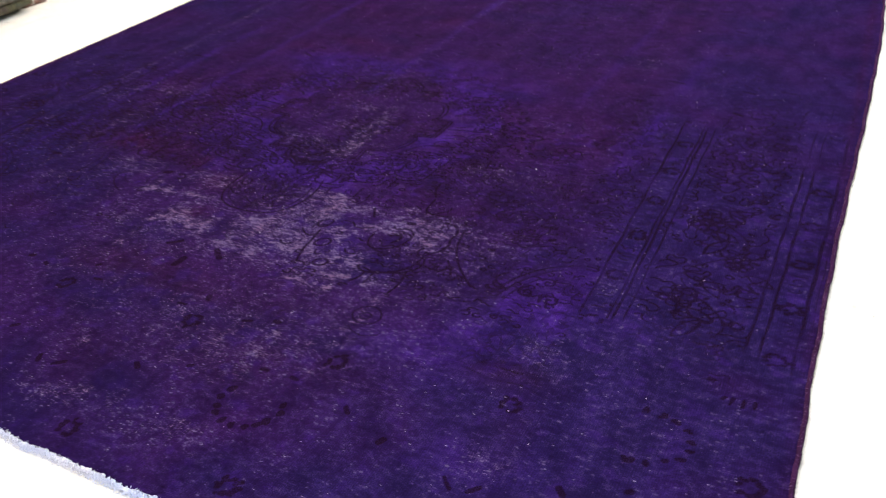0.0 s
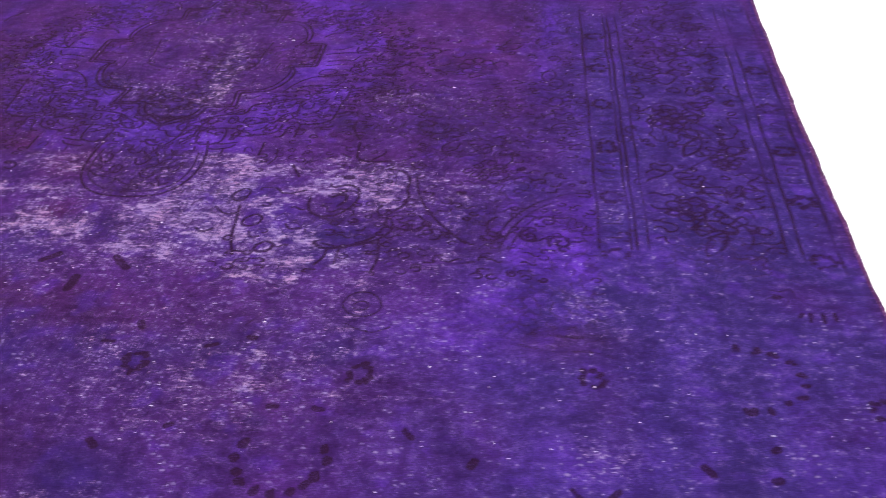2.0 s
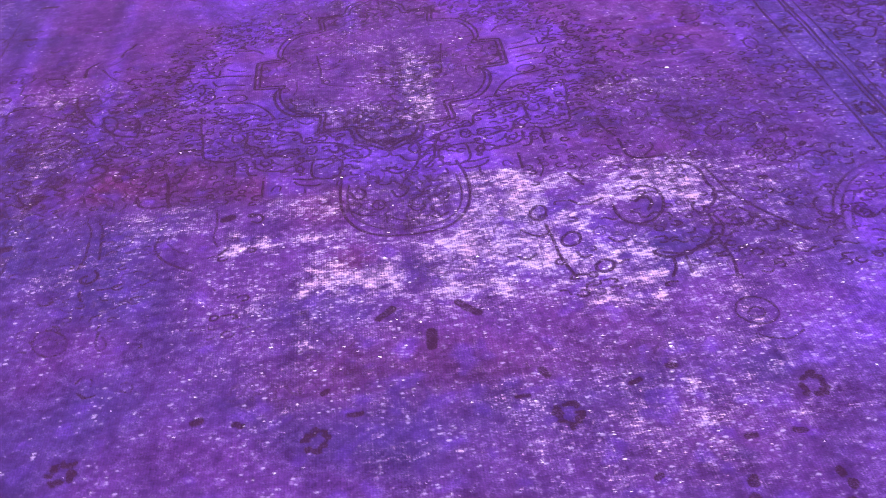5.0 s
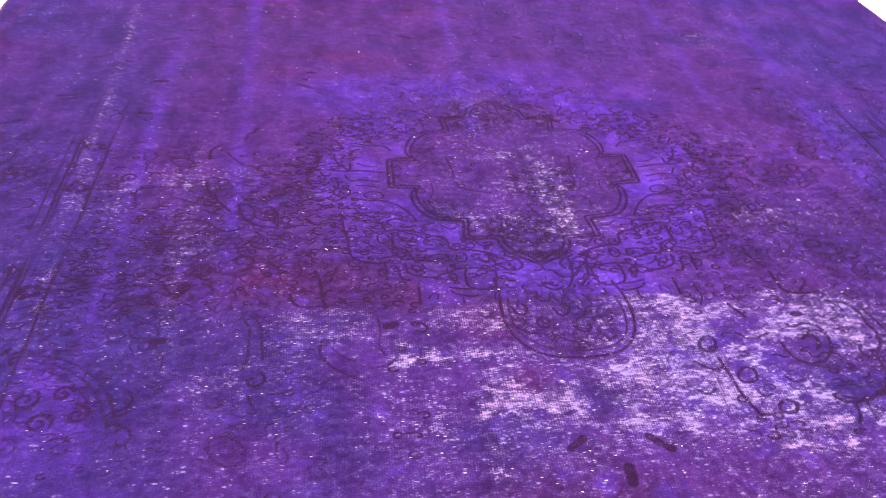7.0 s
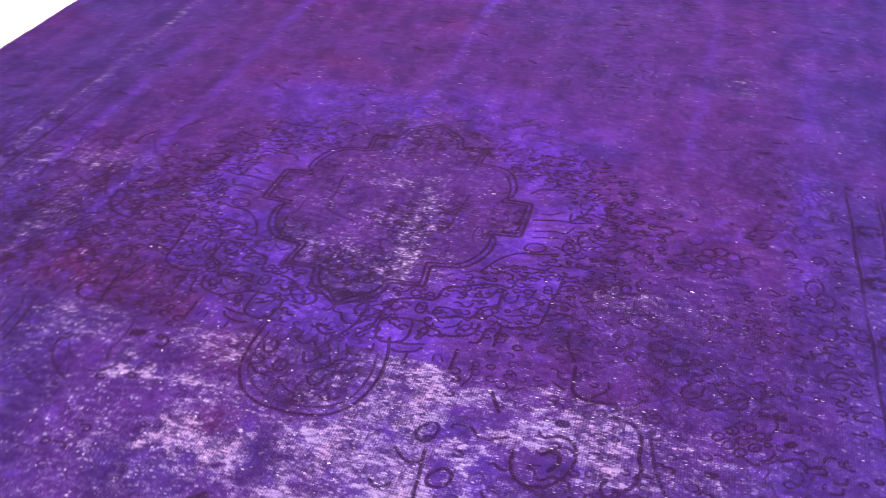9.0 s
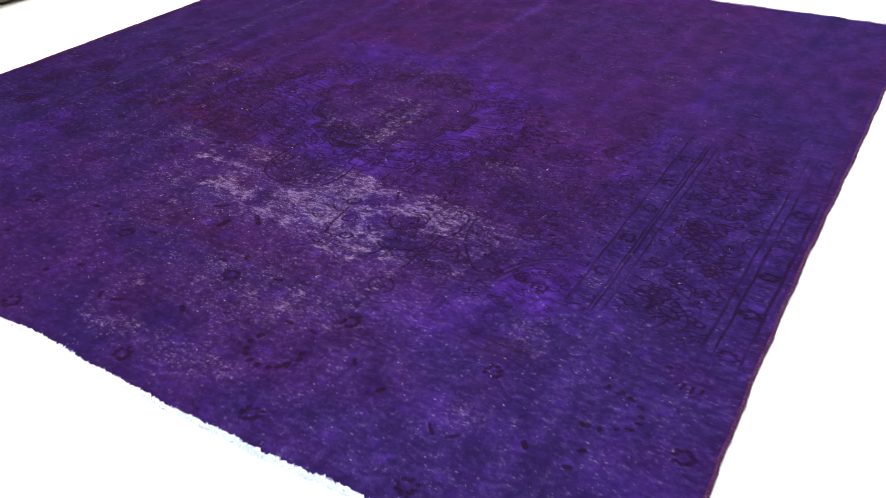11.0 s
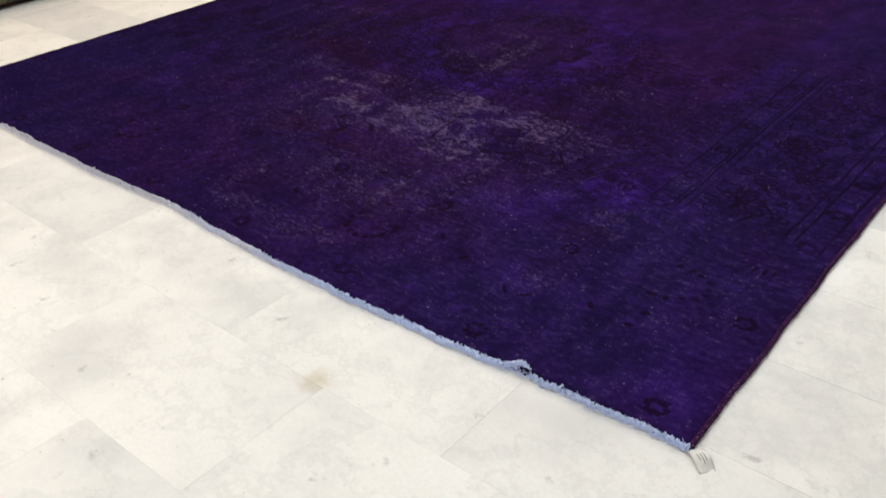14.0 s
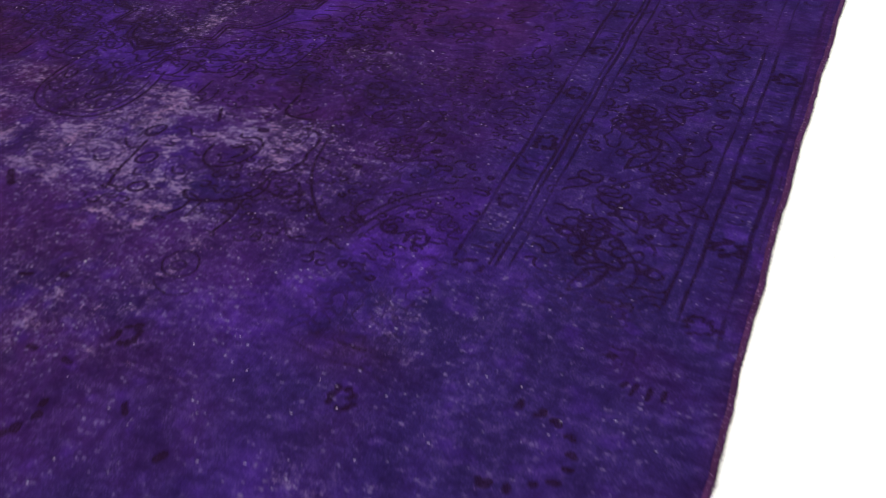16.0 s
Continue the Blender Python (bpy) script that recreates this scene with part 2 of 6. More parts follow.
        chance = math_node(nt, "ADD", chance, math_node(nt, "MULTIPLY", math_node(nt, "SUBTRACT", patch, 0.5), 0.30))
        size = math_node(nt, "DIVIDE", v.outputs["Distance"], ramp(nt, sep.outputs[2], 0.0, 1.0, 0.55, 1.15))
        speck = math_node(nt, "MULTIPLY", ramp(nt, size, lo, hi), ramp(nt, chance, keep, keep + 0.03))
        speck = math_node(nt, "MULTIPLY", speck, ramp(nt, sep.outputs[1], 0.0, 1.0, 0.25, 1.0))
        base = mix(nt, math_node(nt, "MULTIPLY", speck, strength), base, (0.28, 0.23, 0.36))
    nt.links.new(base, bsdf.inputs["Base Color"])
    bsdf.inputs["Roughness"].default_value = 0.92
    bsdf.inputs["Specular IOR Level"].default_value = 0.012
    bsdf.inputs["Sheen Weight"].default_value = 0.002
    bsdf.inputs["Sheen Roughness"].default_value = 0.5
    bsdf.inputs["Sheen Tint"].default_value = (0.45, 0.3, 0.9, 1)
    h = math_node(nt, "ADD", math_node(nt, "MULTIPLY", knots, 0.6), math_node(nt, "MULTIPLY", grid, 0.2))
    h = math_node(nt, "SUBTRACT", h, math_node(nt, "MULTIPLY", worn, 0.6))
    h = math_node(nt, "SUBTRACT", h, math_node(nt, "MULTIPLY", edge, 0.8))
    bump(nt, bsdf, h, 0.34, 0.0016)
    return m


def mix_value(nt, fac, a, b):
    return math_node(nt, "ADD", math_node(nt, "MULTIPLY", a, math_node(nt, "SUBTRACT", 1.0, fac)), math_node(nt, "MULTIPLY", b, fac))


def mix_grey(nt, value):
    n = nt.nodes.new("ShaderNodeCombineColor")
    for i in range(3):
        nt.links.new(value, n.inputs[i])
    return n.outputs[0]


def marble_material():
    m, nt, bsdf = mat("pale_marble")
    info = nt.nodes.new("ShaderNodeObjectInfo")
    geo = nt.nodes.new("ShaderNodeNewGeometry")
    rnd = math_node(nt, "FRACT", math_node(nt, "ADD", info.outputs["Random"], geo.outputs["Random Per Island"]))
    tone = ramp(nt, rnd, 0.35, 1.0, 0.0, 1.0)
    base = mix(nt, tone, (0.83, 0.82, 0.79), (0.70, 0.70, 0.69))
    off = nt.nodes.new("ShaderNodeCombineXYZ")
    nt.links.new(math_node(nt, "MULTIPLY", rnd, 37.0), off.inputs[2])
    tc = nt.nodes.new("ShaderNodeNewGeometry")
    add = nt.nodes.new("ShaderNodeVectorMath"); add.operation = "ADD"
    nt.links.new(tc.outputs["Position"], add.inputs[0]); nt.links.new(off.outputs[0], add.inputs[1])
    cloud = noise_tex(nt, add.outputs[0], 3.5, 6, 0.62)
    base = mix(nt, ramp(nt, cloud, 0.38, 0.72, 0.0, 0.46), base, (0.50, 0.50, 0.51))
    vein = noise_tex(nt, add.outputs[0], 5.0, 8, 0.7)
    v = math_node(nt, "ABSOLUTE", math_node(nt, "SUBTRACT", vein, 0.5))
    base = mix(nt, math_node(nt, "MULTIPLY", ramp(nt, v, 0.035, 0.0), 0.14), base, (0.40, 0.40, 0.41))
    spot = noise_tex(nt, add.outputs[0], 16.0, 4, 0.6)
    base = mix(nt, ramp(nt, spot, 0.64, 0.74, 0.0, 0.55), base, (0.36, 0.355, 0.34))
    fleck = noise_tex(nt, add.outputs[0], 48.0, 3, 0.6)
    base = mix(nt, ramp(nt, fleck, 0.70, 0.78, 0.0, 0.6), base, (0.30, 0.28, 0.24))
    grain = noise_tex(nt, add.outputs[0], 120.0, 3, 0.6)
    base = mix(nt, ramp(nt, grain, 0.3, 0.7, 0.0, 0.12), base, (0.5, 0.49, 0.46))
    # an old yellow-brown spill at the corner of one tile
    dist = nt.nodes.new("ShaderNodeVectorMath"); dist.operation = "DISTANCE"
    nt.links.new(tc.outputs["Position"], dist.inputs[0]); dist.inputs[1].default_value = (-0.635, -0.265, 0)
    spill = math_node(nt, "ADD", dist.outputs["Value"], math_node(nt, "MULTIPLY", math_node(nt, "SUBTRACT", spot, 0.5), 0.10))
    base = mix(nt, ramp(nt, spill, 0.045, 0.0, 0.0, 0.6), base, (0.52, 0.45, 0.30))
    nt.links.new(base, bsdf.inputs["Base Color"])
    nt.links.new(ramp(nt, cloud, 0.3, 0.7, 0.32, 0.5), bsdf.inputs["Roughness"])
    bsdf.inputs["Specular IOR Level"].default_value = 0.25
    bump(nt, bsdf, spot, 0.1, 0.002)
    return m


def plain_material(name, colour, rough=0.8, vary=0.12, scale=3.0):
    m, nt, bsdf = mat(name)
    n = noise_tex(nt, coords(nt), scale, 4, 0.6)
    f = noise_tex(nt, coords(nt), scale * 25, 3, 0.6)
    dark = tuple(c * (1 - 2 * vary) for c in colour)
    base = mix(nt, ramp(nt, n, 0.3, 0.7), colour, dark)
    base = mix(nt, ramp(nt, f, 0.35, 0.7, 0.0, 0.5), base, dark)
    nt.links.new(base, bsdf.inputs["Base Color"])
    bsdf.inputs["Roughness"].default_value = rough
    bsdf.inputs["Specular IOR Level"].default_value = 0.2
    bump(nt, bsdf, f, 0.4, 0.002)
    return m


def folded_wool(name, colour, other, light):
    """A folded carpet seen on its fold: short strokes of several faded dyes across the edge."""
    m, nt, bsdf = mat(name)
    big = noise_tex(nt, coords(nt, (6, 7, 9)), 1.0, 5, 0.65)
    band = noise_tex(nt, coords(nt, (20, 22, 12)), 1.0, 4, 0.65)
    fine = noise_tex(nt, coords(nt, (120, 320, 120)), 1.0, 2, 0.6)
    cords = noise_tex(nt, coords(nt, (22, 150, 22)), 1.0, 3, 0.65)
    colour, other, light = (tuple(1.75 * q for q in c) for c in (colour, other, light))
    base = mix(nt, ramp(nt, big, 0.40, 0.60), colour, other)
    base = mix(nt, ramp(nt, band, 0.52, 0.70, 0.0, 0.75), base, light)
    base = mix(nt, ramp(nt, band, 0.47, 0.30, 0.0, 0.85), base, tuple(c * 0.25 for c in other))
    odd = noise_tex(nt, coords(nt, (9, 11, 14), rot=0.4), 1.0, 4, 0.7)
    base = mix(nt, ramp(nt, odd, 0.54, 0.64, 0.0, 0.55), base, (0.085, 0.045, 0.060))
    base = mix(nt, ramp(nt, odd, 0.44, 0.36, 0.0, 0.45), base, (0.055, 0.085, 0.080))
    base = mix(nt, ramp(nt, cords, 0.54, 0.72, 0.0, 0.7), base, light)
    base = mix(nt, ramp(nt, cords, 0.48, 0.30, 0.0, 0.7), base, tuple(c * 0.35 for c in colour))
    base = mix(nt, ramp(nt, fine, 0.3, 0.7, 0.0, 0.35), base, tuple(c * 0.45 for c in other))
    nt.links.new(base, bsdf.inputs["Base Color"])
    bsdf.inputs["Roughness"].default_value = 0.95
    bsdf.inputs["Specular IOR Level"].default_value = 0.1
    bump(nt, bsdf, math_node(nt, "ADD", fine, cords), 0.8, 0.005)
    return m


def speckled(name, colour, light):
    """Wool yarn wound over a cord, with pale fibres showing through."""
    m, nt, bsdf = mat(name)
    f = noise_tex(nt, coords(nt, (200, 260, 200)), 1.0, 2, 0.6)
    g = noise_tex(nt, coords(nt, (14, 20, 14)), 1.0, 3, 0.6)
    base = mix(nt, ramp(nt, g, 0.3, 0.7), colour, tuple(0.55 * c for c in colour))
    base = mix(nt, ramp(nt, f, 0.60, 0.72, 0.0, 0.7), base, light)
    nt.links.new(base, bsdf.inputs["Base Color"])
    bsdf.inputs["Roughness"].default_value = 0.95
    bsdf.inputs["Specular IOR Level"].default_value = 0.05
    bump(nt, bsdf, f, 0.6, 0.002)
    return m


def end_cotton():
    """Cotton that took up the blue dye at one end and only a grey lavender at the other."""
    m, nt, bsdf = mat("pale_blue_dyed_cotton")
    tc = nt.nodes.new("ShaderNodeTexCoord")
    sep = nt.nodes.new("ShaderNodeSeparateXYZ"); nt.links.new(tc.outputs["Object"], sep.inputs[0])
    big = noise_tex(nt, coords(nt), 14.0, 3, 0.6)
    f = noise_tex(nt, coords(nt), 420.0, 3, 0.6)
    along = math_node(nt, "ADD", sep.outputs[0], math_node(nt, "MULTIPLY", math_node(nt, "SUBTRACT", big, 0.5), 1.2))
    base = mix(nt, ramp(nt, along, -1.6, -0.6), (0.70, 0.68, 0.77), (0.57, 0.66, 0.93))
    base = mix(nt, ramp(nt, f, 0.45, 0.72, 0.0, 0.6), base, (0.82, 0.84, 0.94))
    base = mix(nt, ramp(nt, f, 0.45, 0.25, 0.0, 0.6), base, (0.40, 0.44, 0.70))
    nt.links.new(base, bsdf.inputs["Base Color"])
    bsdf.inputs["Roughness"].default_value = 0.95
    bsdf.inputs["Specular IOR Level"].default_value = 0.05
    bump(nt, bsdf, f, 0.6, 0.002)
    return m


RUG = rug_material()
MARBLE = marble_material()
GROUT = plain_material("grey_grout", (0.76, 0.74, 0.70), 0.9)
WALL = plain_material("white_wall_paint", (0.72, 0.71, 0.68), 0.8, 0.05)
CEIL = plain_material("white_ceiling_paint", (0.80, 0.80, 0.78), 0.85, 0.04)
CORD = speckled("purple_selvedge_wool", (0.042, 0.011, 0.050), (0.20, 0.13, 0.24))
COTTON = end_cotton()
FAR_COTTON = plain_material("lavender_cotton", (0.50, 0.44, 0.66), 0.95, 0.2, 20.0)
FUZZ = plain_material("lilac_wool_fibre", (0.16, 0.09, 0.22), 0.95, 0.3, 60.0)
TAG = plain_material("white_cotton_tape", (0.78, 0.77, 0.74), 0.8, 0.06, 40.0)
LINT = plain_material("pale_lilac_lint", (0.34, 0.30, 0.40), 0.95, 0.2, 60.0)
INK = plain_material("grey_print", (0.34, 0.34, 0.38), 0.8, 0.1, 40.0)

# ---------------------------------------------------------------- room
ROOM = (-6.4, -4.6, 3.6, 7.8)


def wall(name, x0, y0, x1, y1):
    bm = bmesh.new()
    box(bm, x0, y0, -0.1, x1, y1, CEILING + 0.1)
    tagged(part(name, bm, WALL), "plain white painted shop wall", "wall", kind="structure")


X0, Y0, X1, Y1 = ROOM
wall("wall_west", X0 - 0.15, Y0, X0, Y1)
wall("wall_east", X1, Y0, X1 + 0.15, Y1)
wall("wall_south", X0 - 0.15, Y0 - 0.15, X1 + 0.15, Y0)
wall("wall_north", X0 - 0.15, Y1, X1 + 0.15, Y1 + 0.15)
bm = bmesh.new()
box(bm, X0, Y0, CEILING, X1, Y1, CEILING + 0.1)
tagged(part("ceiling", bm, CEIL), "plain white painted ceiling", "ceiling", kind="structure")
bm = bmesh.new()
box(bm, X0, Y0, -0.10, X1, Y1, -0.0008)
floor = tagged(part("floor", bm, GROUT), "pale grey-white marble tile floor with thin grey joints", "floor", kind="structure")

# ---------------------------------------------------------------- rug outline
CX = -1.461                 # axis of the design
EDGE_R = ((-0.2, 0.0), (0.3, 0.0), (0.7, -0.003), (1.25, 0.004), (1.6, 0.014), (2.0, 0.026), (2.5, 0.036), (2.85, 0.042), (3.8, 0.030))
EDGE_L = ((-0.2, -2.90), (0.65, -2.908), (1.1, -2.918), (1.5, -2.935), (2.0, -2.955), (2.5, -2.980), (3.0, -3.000), (3.8, -2.985))
EDGE_N = ((-3.1, -0.035), (-2.4, -0.028), (-1.97, -0.034), (-1.75, -0.036), (-1.47, -0.019), (-1.30, -0.030), (-1.1, -0.040), (-0.8, -0.043),
          (-0.5, -0.031), (-0.27, -0.016), (0.0, -0.008), (0.2, -0.008))
EDGE_F = ((-3.1, 3.565), (-2.95, 3.555), (-2.75, 3.549), (-2.32, 3.520), (-1.83, 3.487), (-1.55, 3.505), (-1.04, 3.474), (-0.73, 3.488), (-0.3, 3.520), (0.05, 3.548), (0.2, 3.55))


def smooth_curve(table, n=400):
    xs, ys = np.array([p[0] for p in table]), np.array([p[1] for p in table])
    s = np.linspace(xs[0], xs[-1], n)
    v = np.interp(s, xs, ys)
    k = np.hanning(41); k /= k.sum()
    v = np.convolve(np.pad(v, 20, mode="edge"), k, mode="valid")
    return lambda q: np.interp(q, s, v)


edge_r, edge_l, edge_n, edge_f = (smooth_curve(t) for t in (EDGE_R, EDGE_L, EDGE_N, EDGE_F))


def ripple(q, seed, amp):
    return amp * (np.sin(q * 23 + seed) + 0.7 * np.sin(q * 51 + 2.3 * seed) + 0.5 * np.sin(q * 117 + 4.1 * seed))


def rug_xy(u, v):
    """The place on the floor of a point u across and v along the rug, each 0 to 1."""
    y = v * 3.6
    for _ in range(3):
        x = edge_l(y) + ripple(y, 1.0, 0.0010) + u * (edge_r(y) + ripple(y, 2.0, 0.0006) - edge_l(y))
        y = edge_n(x) + ripple(x, 3.0, 0.0015) + v * (edge_f(x) + ripple(x, 4.0, 0.004) - edge_n(x))
    return x, y


def gauss(q, c, w):
    return np.exp(-((q - c) / w) ** 2)


def rug_height(x, y):
    """Soft folds left in the sheet by its storage, metres over the floor."""
    z = 0.009 + 0 * x
    crease = np.interp(y, (0.9, 1.45, 2.2, 2.8), (-2.455, -2.492, -2.527, -2.565))
    z += 0.006 * gauss(x, crease, 0.030) * np.clip((y - 0.7) / 0.5, 0, 1) * np.clip((3.2 - y) / 0.8, 0, 1)
    z += 0.006 * gauss(x, CX - 0.10 + 0.03 * np.sin(y), 0.06) * np.clip((y - 0.9) / 0.6, 0, 1)
    z -= 0.004 * gauss(x, CX + 0.03 + 0.03 * np.sin(y), 0.05) * np.clip((y - 0.9) / 0.6, 0, 1)
    z += 0.005 * gauss(x, -2.05 - 0.03 * y, 0.05) * np.clip((y - 0.6) / 0.6, 0, 1)
    z += 0.006 * gauss(x, -0.30 - 0.05 * y, 0.045) * np.clip((0.9 - y) / 0.7, 0, 1)
    z += 0.004 * gauss(x, -0.17 + 0.02 * y, 0.03) * np.clip((0.6 - y) / 0.5, 0, 1)
    z += 0.005 * gauss(x, -0.62 + 0.1 * y, 0.05) * np.clip((y - 1.5) / 0.8, 0, 1)
    z += 0.0022 * np.sin(x * 8.0 + 1.3 * np.sin(y * 2.1)) * np.sin(y * 3.3 + 0.8 * np.sin(x * 3.0))
    return z


# ---------------------------------------------------------------- rug design, drawn on a fine sheet
GX0, GY0, STEP = -3.06, -0.10, 0.003
GW, GH = 1080, 1300
XX, YY = np.meshgrid(GX0 + STEP * np.arange(GW), GY0 + STEP * np.arange(GH))
rng = np.random.default_rng(7)


def field(sx, sy, seed):
    """Smooth noise with unit spread, with a grain of sx by sy metres."""
    g = np.random.default_rng(seed).standard_normal((GH, GW))
    fx, fy = np.fft.rfftfreq(GW, STEP), np.fft.fftfreq(GH, STEP)
    k = np.exp(-2 * (np.pi * sx * fx[None, :]) ** 2 - 2 * (np.pi * sy * fy[:, None]) ** 2)
    r = np.fft.irfft2(np.fft.rfft2(g) * k, s=(GH, GW))
    return (r - r.mean()) / r.std()


def mirrored(a):
    """The sheet folded on the axis of the design, so that both halves match."""
    col = (CX - GX0) / STEP
    j = np.arange(GW)
    other = np.clip(np.round(2 * col - j).astype(int), 0, GW - 1)
    out = a.copy()
    left = j < col
    out[:, left] = a[:, other[left]]
    return out


LINE = np.zeros((GH, GW))


def stroke(pts, width=0.006, value=1.0, twin=False, sheet=None, soft=0.0025):
    """A soft line through the points; twin: also its mirror image. A sheet of twice the size is drawn twice as fine."""
    pts = np.asarray(pts, float)
    sheet = LINE if sheet is None else sheet
    step = STEP * GW / sheet.shape[1]
    seg = np.hypot(*np.diff(pts, axis=0).T)
    s = np.concatenate([[0], np.cumsum(seg)])
    q = np.arange(0, s[-1] + 1e-9, 0.66 * step)
    xs, ys = np.interp(q, s, pts[:, 0]), np.interp(q, s, pts[:, 1])
    if twin:
        xs, ys = np.concatenate([xs, 2 * CX - xs]), np.concatenate([ys, ys])
    r = int(np.ceil((0.5 * width + soft) / step)) + 1
    oy, ox = np.mgrid[-r:r + 1, -r:r + 1]
    ci, cj = np.round((ys - GY0) / step).astype(int), np.round((xs - GX0) / step).astype(int)
    ii, jj = ci[:, None] + oy.ravel(), cj[:, None] + ox.ravel()
    d = np.hypot(GX0 + jj * step - xs[:, None], GY0 + ii * step - ys[:, None])
    v = value * np.clip((width * 0.5 + soft - d) / (1.6 * soft), 0, 1)
    ok = (v > 0) & (ii >= 0) & (ii < sheet.shape[0]) & (jj >= 0) & (jj < sheet.shape[1])
    np.maximum.at(sheet, (ii[ok], jj[ok]), v[ok])


def arc(cx, cy, rx, ry, a0, a1, n=24):
    a = np.radians(np.linspace(a0, a1, n))
    return np.stack([cx + rx * np.cos(a), cy + ry * np.sin(a)], 1)


def spiral(cx, cy, r, a0, turns, hand=1, n=30):
    t = np.linspace(0, 1, n)
    a = np.radians(a0) + hand * turns * 2 * np.pi * t
    q = r * (1 - 0.8 * t)
    return np.stack([cx + q * np.cos(a), cy + q * np.sin(a)], 1)


def leaf(cx, cy, length, width, angle):
    t = np.linspace(0, 1, 16)
    c, s = math.cos(math.radians(angle)), math.sin(math.radians(angle))
    up = np.stack([length * (t - 0.5), width * np.sin(np.pi * t)], 1)
    loop = np.concatenate([up, up[::-1] * (1, -1)])
    return np.stack([cx + loop[:, 0] * c - loop[:, 1] * s, cy + loop[:, 0] * s + loop[:, 1] * c], 1)


def dots_ring(cx, cy, r, n=8, size=0.012, value=1.0, start=0.0, span=360.0, ry=None):
    for k in range(n):
        a = math.radians(start + span * k / (n if span == 360.0 else max(n - 1, 1)))
        x, y = cx + r * math.cos(a), cy + (ry or r) * math.sin(a)
        for _ in range(3):
            jx, jy = rng.normal(0, 0.0030), rng.normal(0, 0.0030)
            stroke([(x - 0.002 + jx, y + jy), (x + 0.002 + jx, y + jy + rng.normal(0, 0.002))], 0.88 * size * rng.uniform(0.7, 1.15), value * rng.uniform(0.75, 1.05))


def rosette(cx, cy, r, n=8, width=0.005, value=0.9, twin=False):
    for k in range(n):
        a = 2 * math.pi * k / n
        stroke(arc(cx + r * 0.68 * math.cos(a), cy + r * 0.68 * math.sin(a), r * 0.30, r * 0.28, 0, 360, 14), width, value, twin)
    stroke(arc(cx, cy, r * 0.26, r * 0.24, 0, 360, 12), width, value, twin)


def smudge(x, y, length, angle, size=0.012, value=1.0):
    c, s = math.cos(math.radians(angle)) * length / 2, math.sin(math.radians(angle)) * length / 2
    stroke([(x - c, y - s), (x + c, y + s)], size, value)


def blob(cx, cy, rx, ry, soft=0.35, angle=0.0):
    """A soft ellipse, 1 inside and 0 outside."""
    c, s = math.cos(math.radians(angle)), math.sin(math.radians(angle))
    dx, dy = XX - cx, YY - cy
    d = np.hypot((dx * c + dy * s) / rx, (dy * c - dx * s) / ry)
    return np.clip((1 + soft - d) / (2 * soft), 0, 1)


def inside(poly):
    """1 within a closed outline."""
    poly = np.asarray(poly, float)
    hit = np.zeros((GH, GW), bool)
    for (xa, ya), (xb, yb) in zip(poly, np.roll(poly, -1, axis=0)):
        if ya == yb:
            continue
        cross = (YY > ya) != (YY > yb)
        hit ^= cross & (XX < (xb - xa) * (YY - ya) / (yb - ya) + xa)
    return hit


def step_down(q, edge, soft):
    return np.clip((edge - q) / soft + 0.5, 0, 1)


N1, N2, N3 = field(0.0085, 0.0075, 11), field(0.0135, 0.011, 12), field(0.05, 0.04, 13)
M1, M2 = field(0.0125, 0.0080, 41), field(0.017, 0.011, 42)
NB = field(0.16, 0.12, 14)
ND = field(0.010, 0.0035, 15)
ABS = np.abs(XX - CX)

# the stepped medallion, its ring of scrolls and the round flower under it
MED_HALF = ((0.0, 1.135), (0.035, 1.15), (0.068, 1.175), (0.078, 1.224), (0.150, 1.226), (0.148, 1.294), (0.19, 1.30), (0.225, 1.34), (0.243, 1.40),
            (0.243, 1.437), (0.306, 1.437), (0.308, 1.575), (0.25, 1.60), (0.20, 1.72), (0.15, 1.85), (0.0, 1.93))
MEDALLION = inside([(CX + x, y) for x, y in MED_HALF] + [(CX - x, y) for x, y in MED_HALF[::-1]])
RING_HALF = ((0.0, 1.03), (0.17, 1.02), (0.255, 1.015), (0.262, 1.08), (0.325, 1.10), (0.330, 1.14), (0.400, 1.16), (0.410, 1.26), (0.47, 1.33), (0.485, 1.46), (0.47, 1.58),
             (0.43, 1.66), (0.40, 1.80), (0.30, 1.93), (0.20, 2.02), (0.0, 2.05))
RING = inside([(CX + x, y) for x, y in RING_HALF] + [(CX - x, y) for x, y in RING_HALF[::-1]]) & ~MEDALLION
FLOWER = blob(CX + 0.024, 0.955, 0.130, 0.110, 0.05) > 0.5


def contour(n, level, w):
    gy, gx = np.gradient(n, STEP)
    return np.clip(1.4 - np.abs(n - level) / (np.hypot(gx, gy) * w + 1e-6), 0, 1)


scroll = np.maximum(0.9 * contour(N1, 0.35, 0.0030), contour(N2, -0.4, 0.0034))
small = mirrored(scroll)
broken = np.clip(0.55 + 1.0 * field(0.011, 0.010, 43), 0, 1)
scroll = mirrored(np.maximum(contour(M1, 0.25, 0.0035) * broken, contour(M2, -0.5, 0.0038) * (0.35 + 0.65 * broken)))
vine = mirrored(np.maximum(contour(N2, 0.6, 0.0030), contour(N1, 1.0, 0.0028)))
stray = contour(N2, 1.1, 0.0032)

